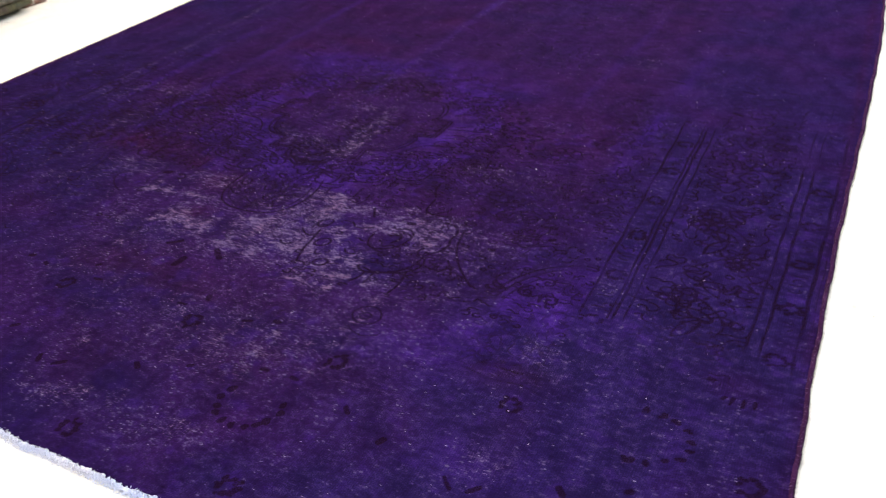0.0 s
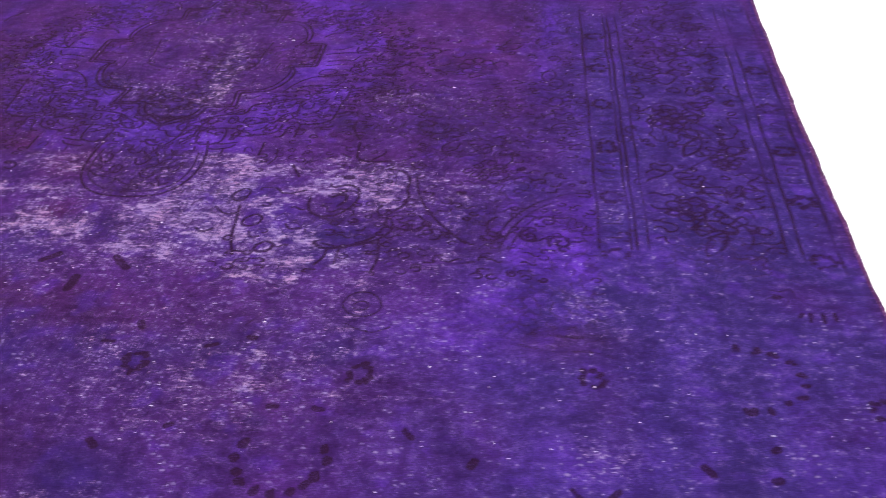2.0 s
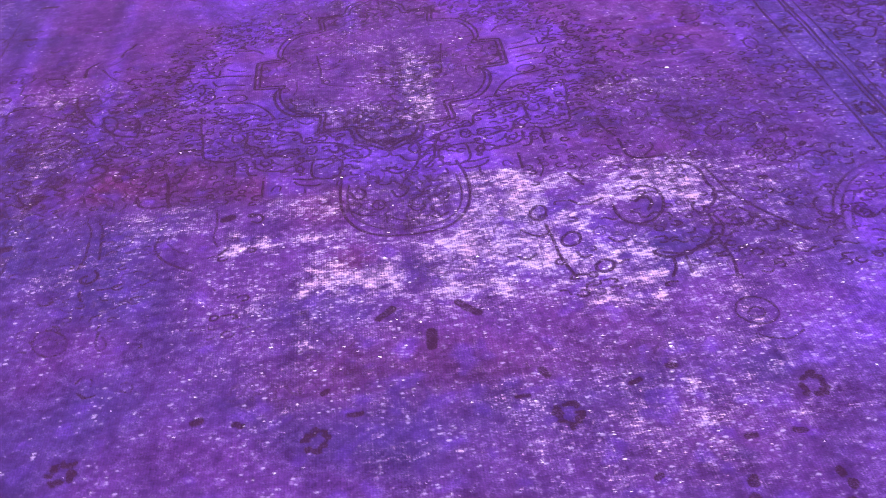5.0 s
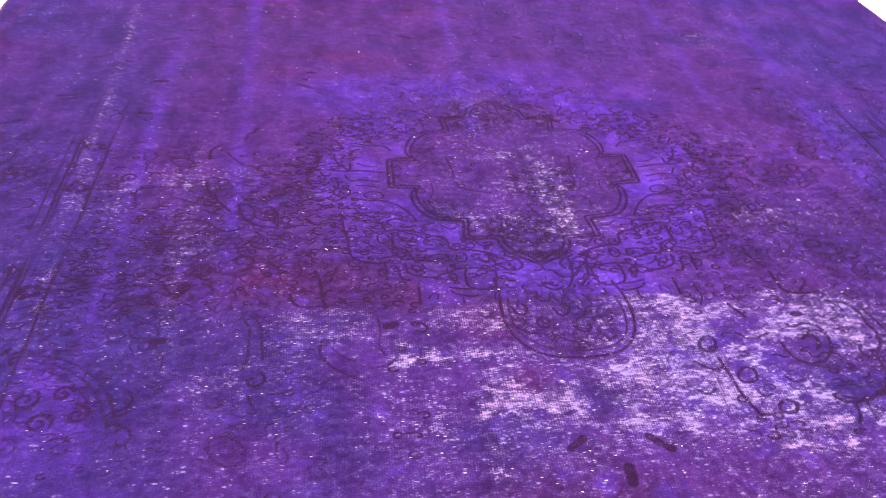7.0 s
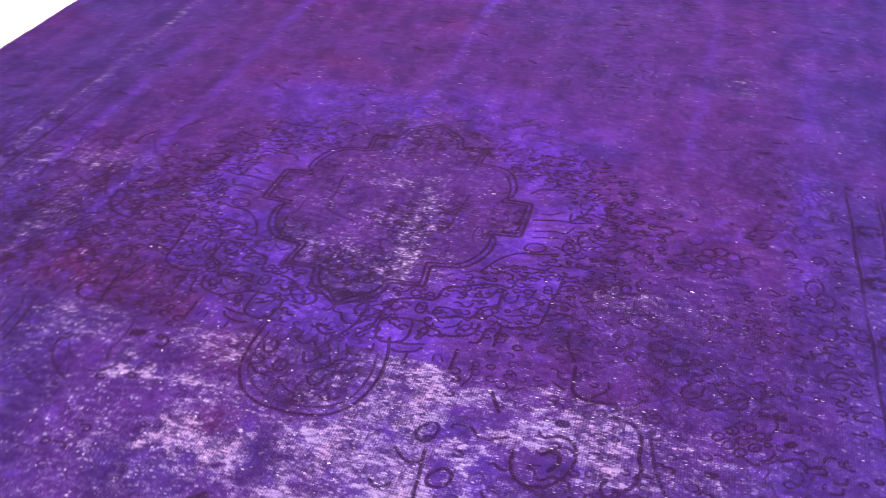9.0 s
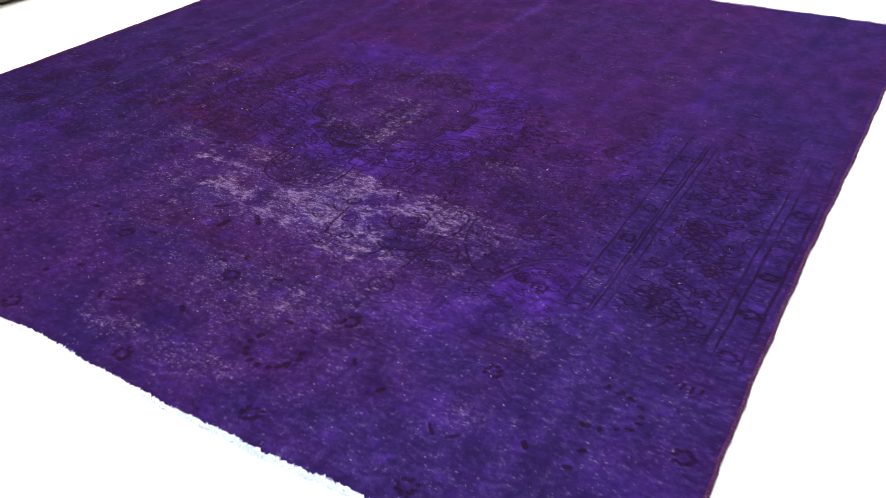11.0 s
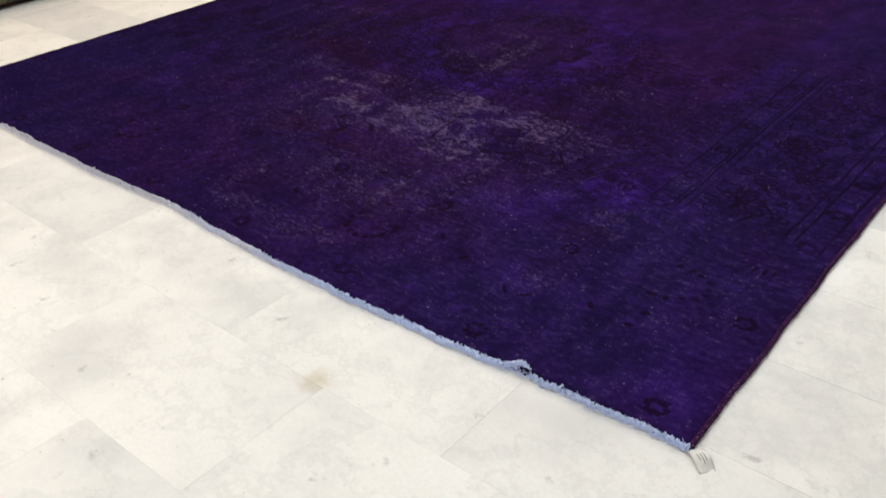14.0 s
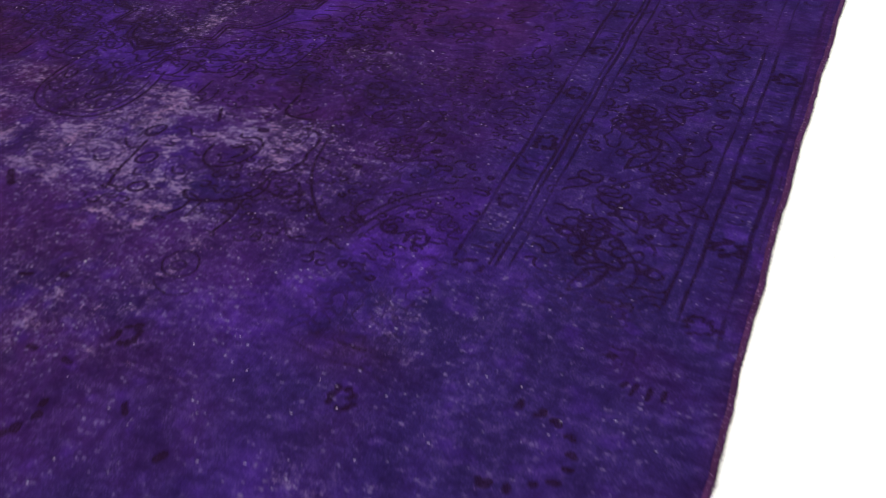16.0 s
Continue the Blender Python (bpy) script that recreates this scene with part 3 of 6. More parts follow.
# flowers, leaves and stems of the field
FIELD = (ABS < 0.985) & ~MEDALLION & ~RING
rosette(-0.850, 0.662, 0.046, 8, 0.005, 0.65, True)
rosette(-0.74, 1.46, 0.05, 8, 0.006, 0.5, True)
rosette(-0.80, 1.24, 0.032, 6, 0.006, 0.5, True)
for x, y, l, w, a in ((-0.57, 1.20, 0.10, 0.018, 50), (-0.70, 1.30, 0.11, 0.018, -20), (-0.83, 1.35, 0.10, 0.018, 70), (-0.66, 1.58, 0.10, 0.018, 30),
                      (-0.78, 1.66, 0.11, 0.018, -30), (-0.56, 1.42, 0.09, 0.017, 80)):
    stroke(leaf(x, y, l * 0.8, w, a), 0.0055, 0.5, True)
for k in range(20):
    x, y = CX + rng.uniform(0.52, 0.97), rng.uniform(1.05, 1.75)
    stroke(spiral(x, y, rng.uniform(0.018, 0.036), rng.uniform(0, 360), rng.uniform(0.7, 1.3), rng.choice((-1, 1))), 0.0055, rng.uniform(0.4, 0.75), True)

# corner panels with their arcs
PANEL_A = blob(-0.475, 0.655, 0.165, 0.245, 0.08) * (XX < -0.470) * np.clip((YY - 0.60) / 0.09, 0, 1)
PANEL_A = np.maximum(PANEL_A, mirrored(PANEL_A))
PANEL_B = np.maximum(blob(-0.675, 0.525, 0.125, 0.062, 0.15, 38), 0.0)
PANEL_B = np.maximum(PANEL_B, 0.6 * mirrored(PANEL_B))
for g in (0.0, 0.018, 0.034):
    stroke(arc(-0.475, 0.655, 0.168 + g, 0.222 + g, 92, 180), 0.005, 0.55, True)
for x, y, r, h in ((-0.585, 0.69, 0.026, 1), (-0.54, 0.745, 0.024, -1), (-0.505, 0.80, 0.024, 1), (-0.60, 0.76, 0.020, 1), (-0.50, 0.70, 0.026, -1), (-0.565, 0.81, 0.018, -1)):
    stroke(spiral(x, y, r, rng.uniform(0, 360), 1.3, h), 0.006, 0.9, True)
for g in (0.0, 0.02):
    stroke(arc(-0.70, 0.50, 0.098 + g, 0.103 + g, 95, 200), 0.005, 0.5, True)
for x, y in ((-0.73, 0.50), (-0.68, 0.54), (-0.66, 0.47), (-0.71, 0.45)):
    stroke(spiral(x, y, 0.022, rng.uniform(0, 360), 1.2), 0.005, 0.45, True)

# borders along both sides: guard stripes with rings and bars between their lines
BORDER = mirrored(((XX > -0.47) & (XX < -0.0)).astype(float))


def border_x(x, y):
    """The outer guard leans outwards towards the far end, the inner one a little inwards."""
    return x + (0.027 if x > -0.2 else 0.035 * (x + 0.37)) * max(-0.1, min(1.2, y - 0.8))


for x, wd, v in ((-0.468, 0.0065, 0.9), (-0.459, 0.004, 0.5), (-0.408, 0.006, 0.8), (-0.397, 0.0065, 0.9), (-0.375, 0.005, 0.85), (-0.125, 0.006, 0.8), (-0.098, 0.006, 0.85), (-0.110, 0.004, 0.25),
                 (-0.034, 0.008, 0.8), (-0.018, 0.006, 0.45)):
    near = 0.30 if x > -0.05 else 0.645
    ys = np.linspace(near, 3.3, 60)
    for twin_x in (lambda q: q, lambda q: 2 * CX - q):
        pts = np.array([(twin_x(border_x(x, y) + 0.0015 * math.sin(y * 31)), y) for y in ys])
        for a, b in zip(pts[:-1], pts[1:]):
            fade = 0.72 * v * min(1.0, max(0.35, 1.15 - max(0.0, a[1] - 1.3) * 0.5)) * min(1.0, 0.4 + (a[1] - near) * 8)
            stroke([a, b], wd, fade)
for k in range(14):
    y = 0.717 + 0.187 * k
    v = min(1.0, max(0.25, 1.1 - max(0.0, y - 1.2) * 0.5))
    for xc in (-0.436, -0.065):
        x = border_x(xc, y)
        for sx in (x, 2 * CX - x):
            dots_ring(sx, y, 0.020, 9, 0.0085, 0.8 * v, ry=0.017)
            for g in (-0.052, 0.052, 0.095):
                n = rng.uniform(0.6, 1.0)
                stroke([(sx - 0.019 * n, y + g), (sx + 0.019 * n, y + g + rng.normal(0, 0.003))], 0.006, 0.5 * v * n)
            a = rng.uniform(0, 360)
            stroke(arc(sx, y + 0.073, 0.013, 0.008, a, a + 220, 12), 0.005, 0.45 * v)
            stroke(arc(sx, y - 0.074, 0.012, 0.008, a + 90, a + 300, 12), 0.005, 0.45 * v)
for k in range(11):
    y = 0.70 + 0.17 * k
    v = max(0.2, 0.85 - max(0.0, y - 1.1) * 0.6)
    x = -0.24 + 0.05 * (-1) ** k
    rosette(x, y, 0.032 + 0.012 * (k % 2), 7, 0.0055, v, True)
    stroke(leaf(x + 0.06 * (-1) ** (k + 1), y + 0.06, 0.09, 0.016, 60 * (-1) ** k), 0.005, v, True)
    stroke(leaf(x + 0.055, y - 0.055, 0.07, 0.014, -30), 0.005, v * 0.8, True)
    t = np.linspace(0, 1, 20)
    stroke(np.stack([-0.24 + 0.06 * np.sin(np.pi * (t + k)), y + 0.17 * t], 1), 0.005, v * 0.8, True)

for k in range(260):
    x, y = CX + rng.uniform(0.48, 1.36), rng.uniform(0.66, 1.95)
    if rng.random() < 0.5:
        stroke(spiral(x, y, rng.uniform(0.010, 0.024), rng.uniform(0, 360), rng.uniform(0.5, 1.0), rng.choice((-1, 1)), 16), 0.0055, rng.uniform(0.35, 0.65), True)
    else:
        a = rng.uniform(0, 360)
        stroke(arc(x, y, rng.uniform(0.015, 0.04), rng.uniform(0.010, 0.03), a, a + rng.uniform(60, 160), 12), 0.0055, rng.uniform(0.35, 0.65), True)

# where outlines survive: strong in a broad band across the middle, faint beyond
KEEP = np.clip((YY - 0.60 - 0.035 * N3 - 0.03 * NB) / 0.14, 0, 1) * np.clip(1.25 - (YY - 1.30) * 0.95, 0.10, 1)
KEEP = np.maximum(KEEP, 0.5 * (ABS > 0.985) * (YY > 0.8) * np.clip(1.4 - 0.4 * YY, 0.2, 1))
LINE *= KEEP * np.clip(0.95 + 0.25 * N3, 0.45, 1.1)
far_ring = np.clip((YY - 1.58) / 0.12, 0, 1)
LINE = np.maximum(LINE, np.maximum(0.62 * scroll, 0.5 * small) * RING * np.maximum(far_ring, 0.30) * np.clip(1.2 - (YY - 1.45) * 0.9, 0.18, 1))
LINE = np.maximum(LINE, 0.25 * np.maximum(small * (0.4 + 0.6 * broken), scroll) * MEDALLION * np.clip(1.2 - (YY - 1.45) * 0.9, 0.18, 1))
LINE = np.maximum(LINE, 0.6 * small * (0.45 + 0.55 * broken) * FLOWER)
LINE = np.maximum(LINE, np.maximum(vine, 0.8 * small) * FIELD * 0.5 * np.where(XX < -1.85, 0.6, 1) * (0.3 + 0.7 * broken) * KEEP * np.clip(0.55 + 0.5 * NB + 0.3 * N3, 0, 1))
LINE = np.maximum(LINE, vine * BORDER * 0.75 * np.where(XX < CX, 0.55, 1) * KEEP * (mirrored(((XX > -0.36) & (XX < -0.13)).astype(float))))
LINE = np.maximum(LINE, stray * 0.5 * np.clip((YY - 1.7) / 0.2, 0, 1) * np.clip(0.3 + 0.6 * NB, 0, 1))

# outlines that can still be followed, motif by motif
DRAWN = np.zeros((2 * GH, 2 * GW))


def ink(width, value, *pts, twin=False):
    """A hand-drawn outline with softened corners; twin: given by its distance from the axis, on both sides."""
    pts = np.array(pts, float)
    if twin:
        pts[:, 0] += CX
    if len(pts) > 2:
        a, b = pts[:-1], pts[1:]
        pts = np.concatenate([pts[:1], np.stack([0.75 * a + 0.25 * b, 0.25 * a + 0.75 * b], 1).reshape(-1, 2), pts[-1:]])
    stroke(pts, min(0.85 * width, 0.0062), min(1.0, 1.1 * value), twin, DRAWN, 0.0011)


# stepped medallion, its two outlines
LOWER = ((0.306, 1.506), (0.306, 1.446), (0.303, 1.439), (0.262, 1.436), (0.242, 1.437), (0.257, 1.414), (0.255, 1.376), (0.243, 1.340), (0.222, 1.311), (0.198, 1.300),
         (0.150, 1.297), (0.146, 1.290), (0.154, 1.232), (0.149, 1.223), (0.088, 1.226), (0.080, 1.219), (0.079, 1.200), (0.069, 1.175), (0.038, 1.154), (0.0, 1.128))
for grow, width in ((0.0, 0.0075), (-0.012, 0.0060)):
    line = [(max(0.0, x + grow), y - grow * (0.8 if y < 1.44 else 0.0)) for x, y in LOWER]
    ink(width, 1.0, *line, twin=True)
    ink(width, 0.7, *((x, 2 * 1.506 - y) for x, y in line), twin=True)
ink(0.0060, 0.60, (0.157, 1.577), (0.152, 1.536), (0.146, 1.491), (0.147, 1.446), (0.128, 1.422), (0.066, 1.401), twin=True)
ink(0.0055, 0.60, (0.145, 1.506), (0.122, 1.496), (0.101, 1.513), twin=True)
ink(0.0055, 0.50, (0.206, 1.457), (0.202, 1.420), (0.212, 1.396), twin=True)
ink(0.0055, 0.50, (0.164, 1.372), (0.161, 1.340), twin=True)
# scrolls in the ring about it
ink(0.0060, 0.80, (0.419, 1.336), (0.416, 1.275), (0.406, 1.239), (0.405, 1.199), (0.398, 1.165), (0.364, 1.149), (0.330, 1.146), (0.319, 1.158), twin=True)
ink(0.0050, 0.75, (0.446, 1.332), (0.422, 1.323), twin=True)
ink(0.0050, 0.75, (0.443, 1.316), (0.421, 1.308), twin=True)
ink(0.0050, 0.75, (0.442, 1.301), (0.420, 1.293), twin=True)
ink(0.0050, 0.70, (0.444, 1.287), (0.420, 1.278), twin=True)
ink(0.0060, 0.80, (0.330, 1.146), (0.328, 1.091), twin=True)
ink(0.0065, 0.95, (0.304, 1.132), (0.300, 1.091), (0.281, 1.089), twin=True)
ink(0.0060, 0.85, (0.288, 1.144), (0.285, 1.107), (0.230, 1.093), (0.216, 1.107), (0.190, 1.111), (0.183, 1.095), (0.186, 1.081), (0.199, 1.089), (0.199, 1.103), twin=True)
ink(0.0055, 0.90, (0.373, 1.305), (0.343, 1.304), (0.327, 1.286), (0.325, 1.258), (0.295, 1.269), (0.262, 1.259), (0.231, 1.247), twin=True)
ink(0.0050, 0.70, (0.372, 1.269), (0.368, 1.246), (0.354, 1.241), twin=True)
ink(0.0065, 0.95, (0.236, 1.241), (0.201, 1.239), (0.191, 1.225), (0.189, 1.188), (0.157, 1.190), (0.111, 1.177), (0.090, 1.159), twin=True)
ink(0.0065, 0.95, (0.309, 1.251), (0.310, 1.215), (0.313, 1.201), (0.296, 1.198), (0.279, 1.189), (0.273, 1.164), (0.267, 1.154), (0.248, 1.154), twin=True)
ink(0.0050, 0.85, (0.342, 1.245), (0.342, 1.221), (0.325, 1.217), (0.313, 1.231), (0.321, 1.247), twin=True)
ink(0.0050, 0.85, (0.293, 1.240), (0.290, 1.223), (0.272, 1.220), (0.265, 1.239), twin=True)
ink(0.0045, 0.80, (0.305, 1.182), (0.296, 1.192), (0.284, 1.178), (0.291, 1.166), (0.305, 1.172), (0.305, 1.182), twin=True)
ink(0.0045, 0.80, (0.251, 1.156), (0.233, 1.169), (0.216, 1.175), (0.199, 1.170), (0.190, 1.153), (0.206, 1.142), (0.228, 1.145), (0.251, 1.156), twin=True)
ink(0.0050, 0.85, (0.274, 1.142), (0.276, 1.127), (0.263, 1.115), (0.249, 1.126), (0.253, 1.142), twin=True)
ink(0.0050, 0.80, (0.253, 1.142), (0.246, 1.125), (0.227, 1.116), twin=True)
ink(0.0050, 0.85, (0.170, 1.165), (0.157, 1.172), (0.156, 1.152), (0.169, 1.143), (0.180, 1.157), (0.174, 1.173), twin=True)
ink(0.0045, 0.80, (0.151, 1.205), (0.141, 1.215), (0.132, 1.203), (0.140, 1.191), (0.150, 1.197), twin=True)
ink(0.0055, 0.85, (0.130, 1.157), (0.120, 1.140), (0.108, 1.143), (0.108, 1.171), twin=True)
ink(0.0055, 0.85, (0.161, 1.125), (0.139, 1.124), (0.105, 1.118), (0.100, 1.095), (0.111, 1.051), (0.155, 1.054), (0.167, 1.070), (0.167, 1.103), (0.161, 1.125), twin=True)
ink(0.0060, 0.90, (0.203, 1.063), (0.166, 1.054), (0.153, 1.059), twin=True)
ink(0.0055, 0.85, (0.201, 1.053), (0.193, 1.040), (0.157, 1.031), (0.148, 1.037), twin=True)
ink(0.0055, 0.85, (0.112, 1.042), (0.116, 1.022), (0.103, 1.027), twin=True)
ink(0.0060, 0.80, (0.266, 1.065), (0.266, 1.012), twin=True)
ink(0.0050, 0.60, (0.248, 1.029), (0.241, 1.045), (0.228, 1.042), (0.231, 1.026), twin=True)
ink(0.0055, 0.60, (0.180, 1.037), (0.179, 1.013), twin=True)
ink(0.0055, 0.90, (0.102, 1.148), (0.093, 1.129), (0.072, 1.112), (0.049, 1.113), (0.039, 1.132), (0.050, 1.148), (0.075, 1.163), twin=True)
ink(0.0050, 0.70, (0.194, 1.138), (0.180, 1.119), (0.166, 1.125), twin=True)
ink(0.0050, 0.80, (0.395, 1.658), (0.346, 1.643), (0.312, 1.641), (0.292, 1.615), twin=True)
ink(0.0050, 0.80, (0.450, 1.650), (0.429, 1.615), (0.413, 1.634), (0.423, 1.655), twin=True)
ink(0.0050, 0.85, (0.437, 1.595), (0.428, 1.557), (0.411, 1.535), (0.397, 1.520), (0.397, 1.553), twin=True)
ink(0.0060, 0.90, (0.450, 1.530), (0.410, 1.517), (0.384, 1.522), (0.345, 1.515), (0.320, 1.510), twin=True)
ink(0.0045, 0.70, (0.386, 1.583), (0.365, 1.586), twin=True)
ink(0.0045, 0.70, (0.379, 1.555), (0.352, 1.537), (0.332, 1.538), twin=True)
ink(0.0050, 0.80, (0.488, 1.606), (0.471, 1.581), (0.477, 1.546), twin=True)
ink(0.0050, 0.90, (0.435, 1.492), (0.424, 1.463), (0.430, 1.441), (0.440, 1.426), (0.425, 1.404), (0.406, 1.405), (0.396, 1.427), (0.408, 1.446), (0.420, 1.434), twin=True)
ink(0.0050, 0.85, (0.410, 1.500), (0.396, 1.470), (0.377, 1.478), (0.358, 1.475), (0.331, 1.467), twin=True)
ink(0.0045, 0.70, (0.383, 1.453), (0.357, 1.450), (0.330, 1.443), twin=True)
ink(0.0055, 0.85, (0.394, 1.398), (0.356, 1.386), (0.319, 1.384), (0.294, 1.368), (0.270, 1.340), (0.251, 1.299), twin=True)
ink(0.0045, 0.75, (0.367, 1.412), (0.351, 1.427), (0.325, 1.418), (0.319, 1.398), (0.338, 1.390), (0.361, 1.397), (0.367, 1.412), twin=True)
ink(0.0050, 0.70, (0.501, 1.481), (0.484, 1.451), (0.456, 1.458), twin=True)
ink(0.0050, 0.70, (0.493, 1.406), (0.474, 1.389), (0.449, 1.409), twin=True)
ink(0.0050, 0.70, (0.469, 1.519), (0.454, 1.491), (0.462, 1.473), twin=True)
ink(0.0050, 0.70, (0.472, 1.381), (0.458, 1.356), (0.444, 1.367), twin=True)
ink(0.0055, 0.60, (0.393, 1.357), (0.374, 1.331), (0.343, 1.339), (0.319, 1.325), twin=True)
ink(0.0050, 0.70, (0.248, 1.240), (0.231, 1.224), (0.219, 1.230), twin=True)
ink(0.0050, 0.60, (0.377, 1.231), (0.363, 1.217), (0.342, 1.197), twin=True)
ink(0.0050, 0.60, (0.371, 1.198), (0.353, 1.183), (0.330, 1.179), twin=True)
ink(0.0050, 0.60, (0.295, 1.330), (0.276, 1.313), (0.264, 1.324), twin=True)
ink(0.0050, 0.60, (0.247, 1.281), (0.230, 1.263), (0.209, 1.266), twin=True)
ink(0.0050, 0.70, (0.199, 1.281), (0.180, 1.264), (0.166, 1.270), twin=True)
ink(0.0050, 0.70, (0.131, 1.217), (0.119, 1.199), (0.097, 1.203), twin=True)
ink(0.0045, 0.55, (0.263, 1.712), (0.234, 1.724), (0.207, 1.701), twin=True)
ink(0.0045, 0.55, (0.319, 1.718), (0.291, 1.688), (0.256, 1.693), twin=True)
ink(0.0045, 0.50, (0.419, 1.762), (0.390, 1.732), (0.355, 1.737), twin=True)
ink(0.0050, 0.50, (0.290, 1.841), (0.268, 1.811), (0.231, 1.816), (0.210, 1.787), twin=True)
# round flower below the medallion
ink(0.0065, 0.80, (-1.565, 1.048), (-1.569, 1.007), (-1.569, 0.970), (-1.565, 0.930), (-1.550, 0.896), (-1.529, 0.869), (-1.491, 0.849), (-1.449, 0.844), (-1.400, 0.846), (-1.362, 0.856), (-1.334, 0.882), (-1.315, 0.924), (-1.309, 0.973), (-1.313, 1.019), (-1.326, 1.066))
ink(0.0050, 0.60, (-1.551, 1.021), (-1.556, 0.971), (-1.550, 0.929), (-1.530, 0.896), (-1.488, 0.869), (-1.443, 0.861), (-1.396, 0.865), (-1.353, 0.882), (-1.332, 0.920), (-1.326, 0.969), (-1.332, 1.016))
ink(0.0055, 0.90, (-1.549, 0.996), (-1.539, 0.971), (-1.521, 0.971), (-1.517, 0.994), (-1.527, 1.003))
ink(0.0055, 0.90, (-1.508, 0.946), (-1.498, 0.963), (-1.481, 0.957), (-1.482, 0.934), (-1.498, 0.928), (-1.508, 0.946))
ink(0.0055, 0.80, (-1.548, 0.936), (-1.528, 0.917), (-1.502, 0.915))
ink(0.0055, 0.90, (-1.465, 0.988), (-1.457, 0.963), (-1.441, 0.967), (-1.431, 0.992))
ink(0.0060, 0.80, (-1.441, 1.110), (-1.428, 1.085), (-1.397, 1.086), (-1.382, 1.118))
ink(0.0055, 0.80, (-1.471, 1.059), (-1.452, 1.041), (-1.429, 1.055))
ink(0.0055, 0.80, (-1.436, 0.933), (-1.423, 0.911), (-1.404, 0.920), (-1.405, 0.943))
ink(0.0055, 0.80, (-1.379, 0.955), (-1.366, 0.936), (-1.352, 0.954), (-1.355, 0.978))
ink(0.0050, 0.70, (-1.498, 1.025), (-1.484, 1.008), (-1.467, 1.012))
ink(0.0050, 0.70, (-1.398, 1.028), (-1.383, 1.004), (-1.362, 1.007))
ink(0.0050, 0.80, (-1.472, 0.904), (-1.449, 0.887), (-1.423, 0.889))
ink(0.0050, 0.80, (-1.400, 0.897), (-1.382, 0.884), (-1.360, 0.899))
ink(0.0050, 0.70, (-1.416, 0.989), (-1.406, 0.970), (-1.390, 0.977))
ink(0.0060, 0.80, (-1.407, 1.182), (-1.396, 1.136), (-1.402, 1.084), (-1.422, 1.047))
ink(0.0065, 0.80, (-1.349, 1.172), (-1.366, 1.131), (-1.368, 1.085), (-1.390, 1.059))
# flowers, leaves and stems by the side
ink(0.0065, 0.80, (-1.005, 1.160), (-1.002, 1.126), (-0.983, 1.090))
ink(0.0070, 0.85, (-0.980, 1.078), (-0.978, 1.043), (-0.977, 1.012), (-0.942, 1.000), (-0.899, 1.007))
ink(0.0055, 0.70, (-1.012, 1.030), (-0.990, 1.016))
ink(0.0060, 0.70, (-0.944, 1.008), (-0.914, 1.036), (-0.919, 1.053))
ink(0.0050, 0.70, (-0.782, 1.087), (-0.798, 1.067), (-0.789, 1.048), (-0.763, 1.059), (-0.758, 1.082))
ink(0.0090, 0.75, (-0.900, 0.976), (-0.862, 0.967), (-0.848, 0.936), (-0.853, 0.902), (-0.843, 0.874), (-0.852, 0.843), (-0.873, 0.821))
ink(0.0080, 0.70, (-0.878, 0.803), (-0.883, 0.780), (-0.864, 0.766))
ink(0.0110, 0.60, (-0.817, 0.811), (-0.796, 0.785), (-0.786, 0.759))
ink(0.0095, 0.75, (-1.009, 0.720), (-0.998, 0.705), (-0.975, 0.699), (-0.947, 0.708), (-0.921, 0.719), (-0.896, 0.739))
ink(0.0070, 0.70, (-0.980, 0.700), (-0.981, 0.674), (-0.995, 0.653))
ink(0.0075, 0.70, (-0.886, 0.730), (-0.881, 0.698), (-0.879, 0.670), (-0.887, 0.634))
ink(0.0065, 0.80, (-1.046, 0.862), (-1.046, 0.830), (-1.029, 0.804), (-0.995, 0.798), (-0.963, 0.823), (-0.947, 0.860), (-0.949, 0.897), (-0.971, 0.915), (-0.997, 0.906))
ink(0.0070, 0.85, (-1.001, 0.867), (-0.979, 0.884), (-0.969, 0.859), (-0.985, 0.837))
ink(0.0060, 0.80, (-1.204, 0.874), (-1.185, 0.890), (-1.172, 0.875), (-1.183, 0.846), (-1.202, 0.843), (-1.210, 0.860), (-1.204, 0.874))
ink(0.0060, 0.80, (-1.162, 0.785), (-1.144, 0.802), (-1.127, 0.793), (-1.130, 0.770), (-1.150, 0.759), (-1.166, 0.768), (-1.162, 0.785))
ink(0.0045, 0.40, (-1.102, 0.795), (-1.089, 0.807), (-1.077, 0.799), (-1.083, 0.782), (-1.100, 0.781), (-1.102, 0.795))
ink(0.0085, 0.85, (-1.118, 0.704), (-1.101, 0.718), (-1.084, 0.709), (-1.089, 0.690), (-1.109, 0.683), (-1.120, 0.691), (-1.118, 0.704))
ink(0.0065, 0.80, (-1.184, 0.827), (-1.178, 0.779), (-1.176, 0.736), (-1.167, 0.704), (-1.156, 0.673))
ink(0.0060, 0.75, (-1.233, 0.821), (-1.208, 0.796), (-1.183, 0.803))
ink(0.0060, 0.70, (-1.125, 0.893), (-1.101, 0.870), (-1.060, 0.889))
ink(0.0070, 0.80, (-1.109, 0.978), (-1.087, 0.936))
ink(0.0055, 0.70, (-1.251, 0.749), (-1.236, 0.735), (-1.217, 0.749))
ink(0.0055, 0.70, (-1.143, 0.744), (-1.137, 0.726), (-1.120, 0.731))
ink(0.0060, 0.70, (-1.077, 0.772), (-1.066, 0.756), (-1.044, 0.761))
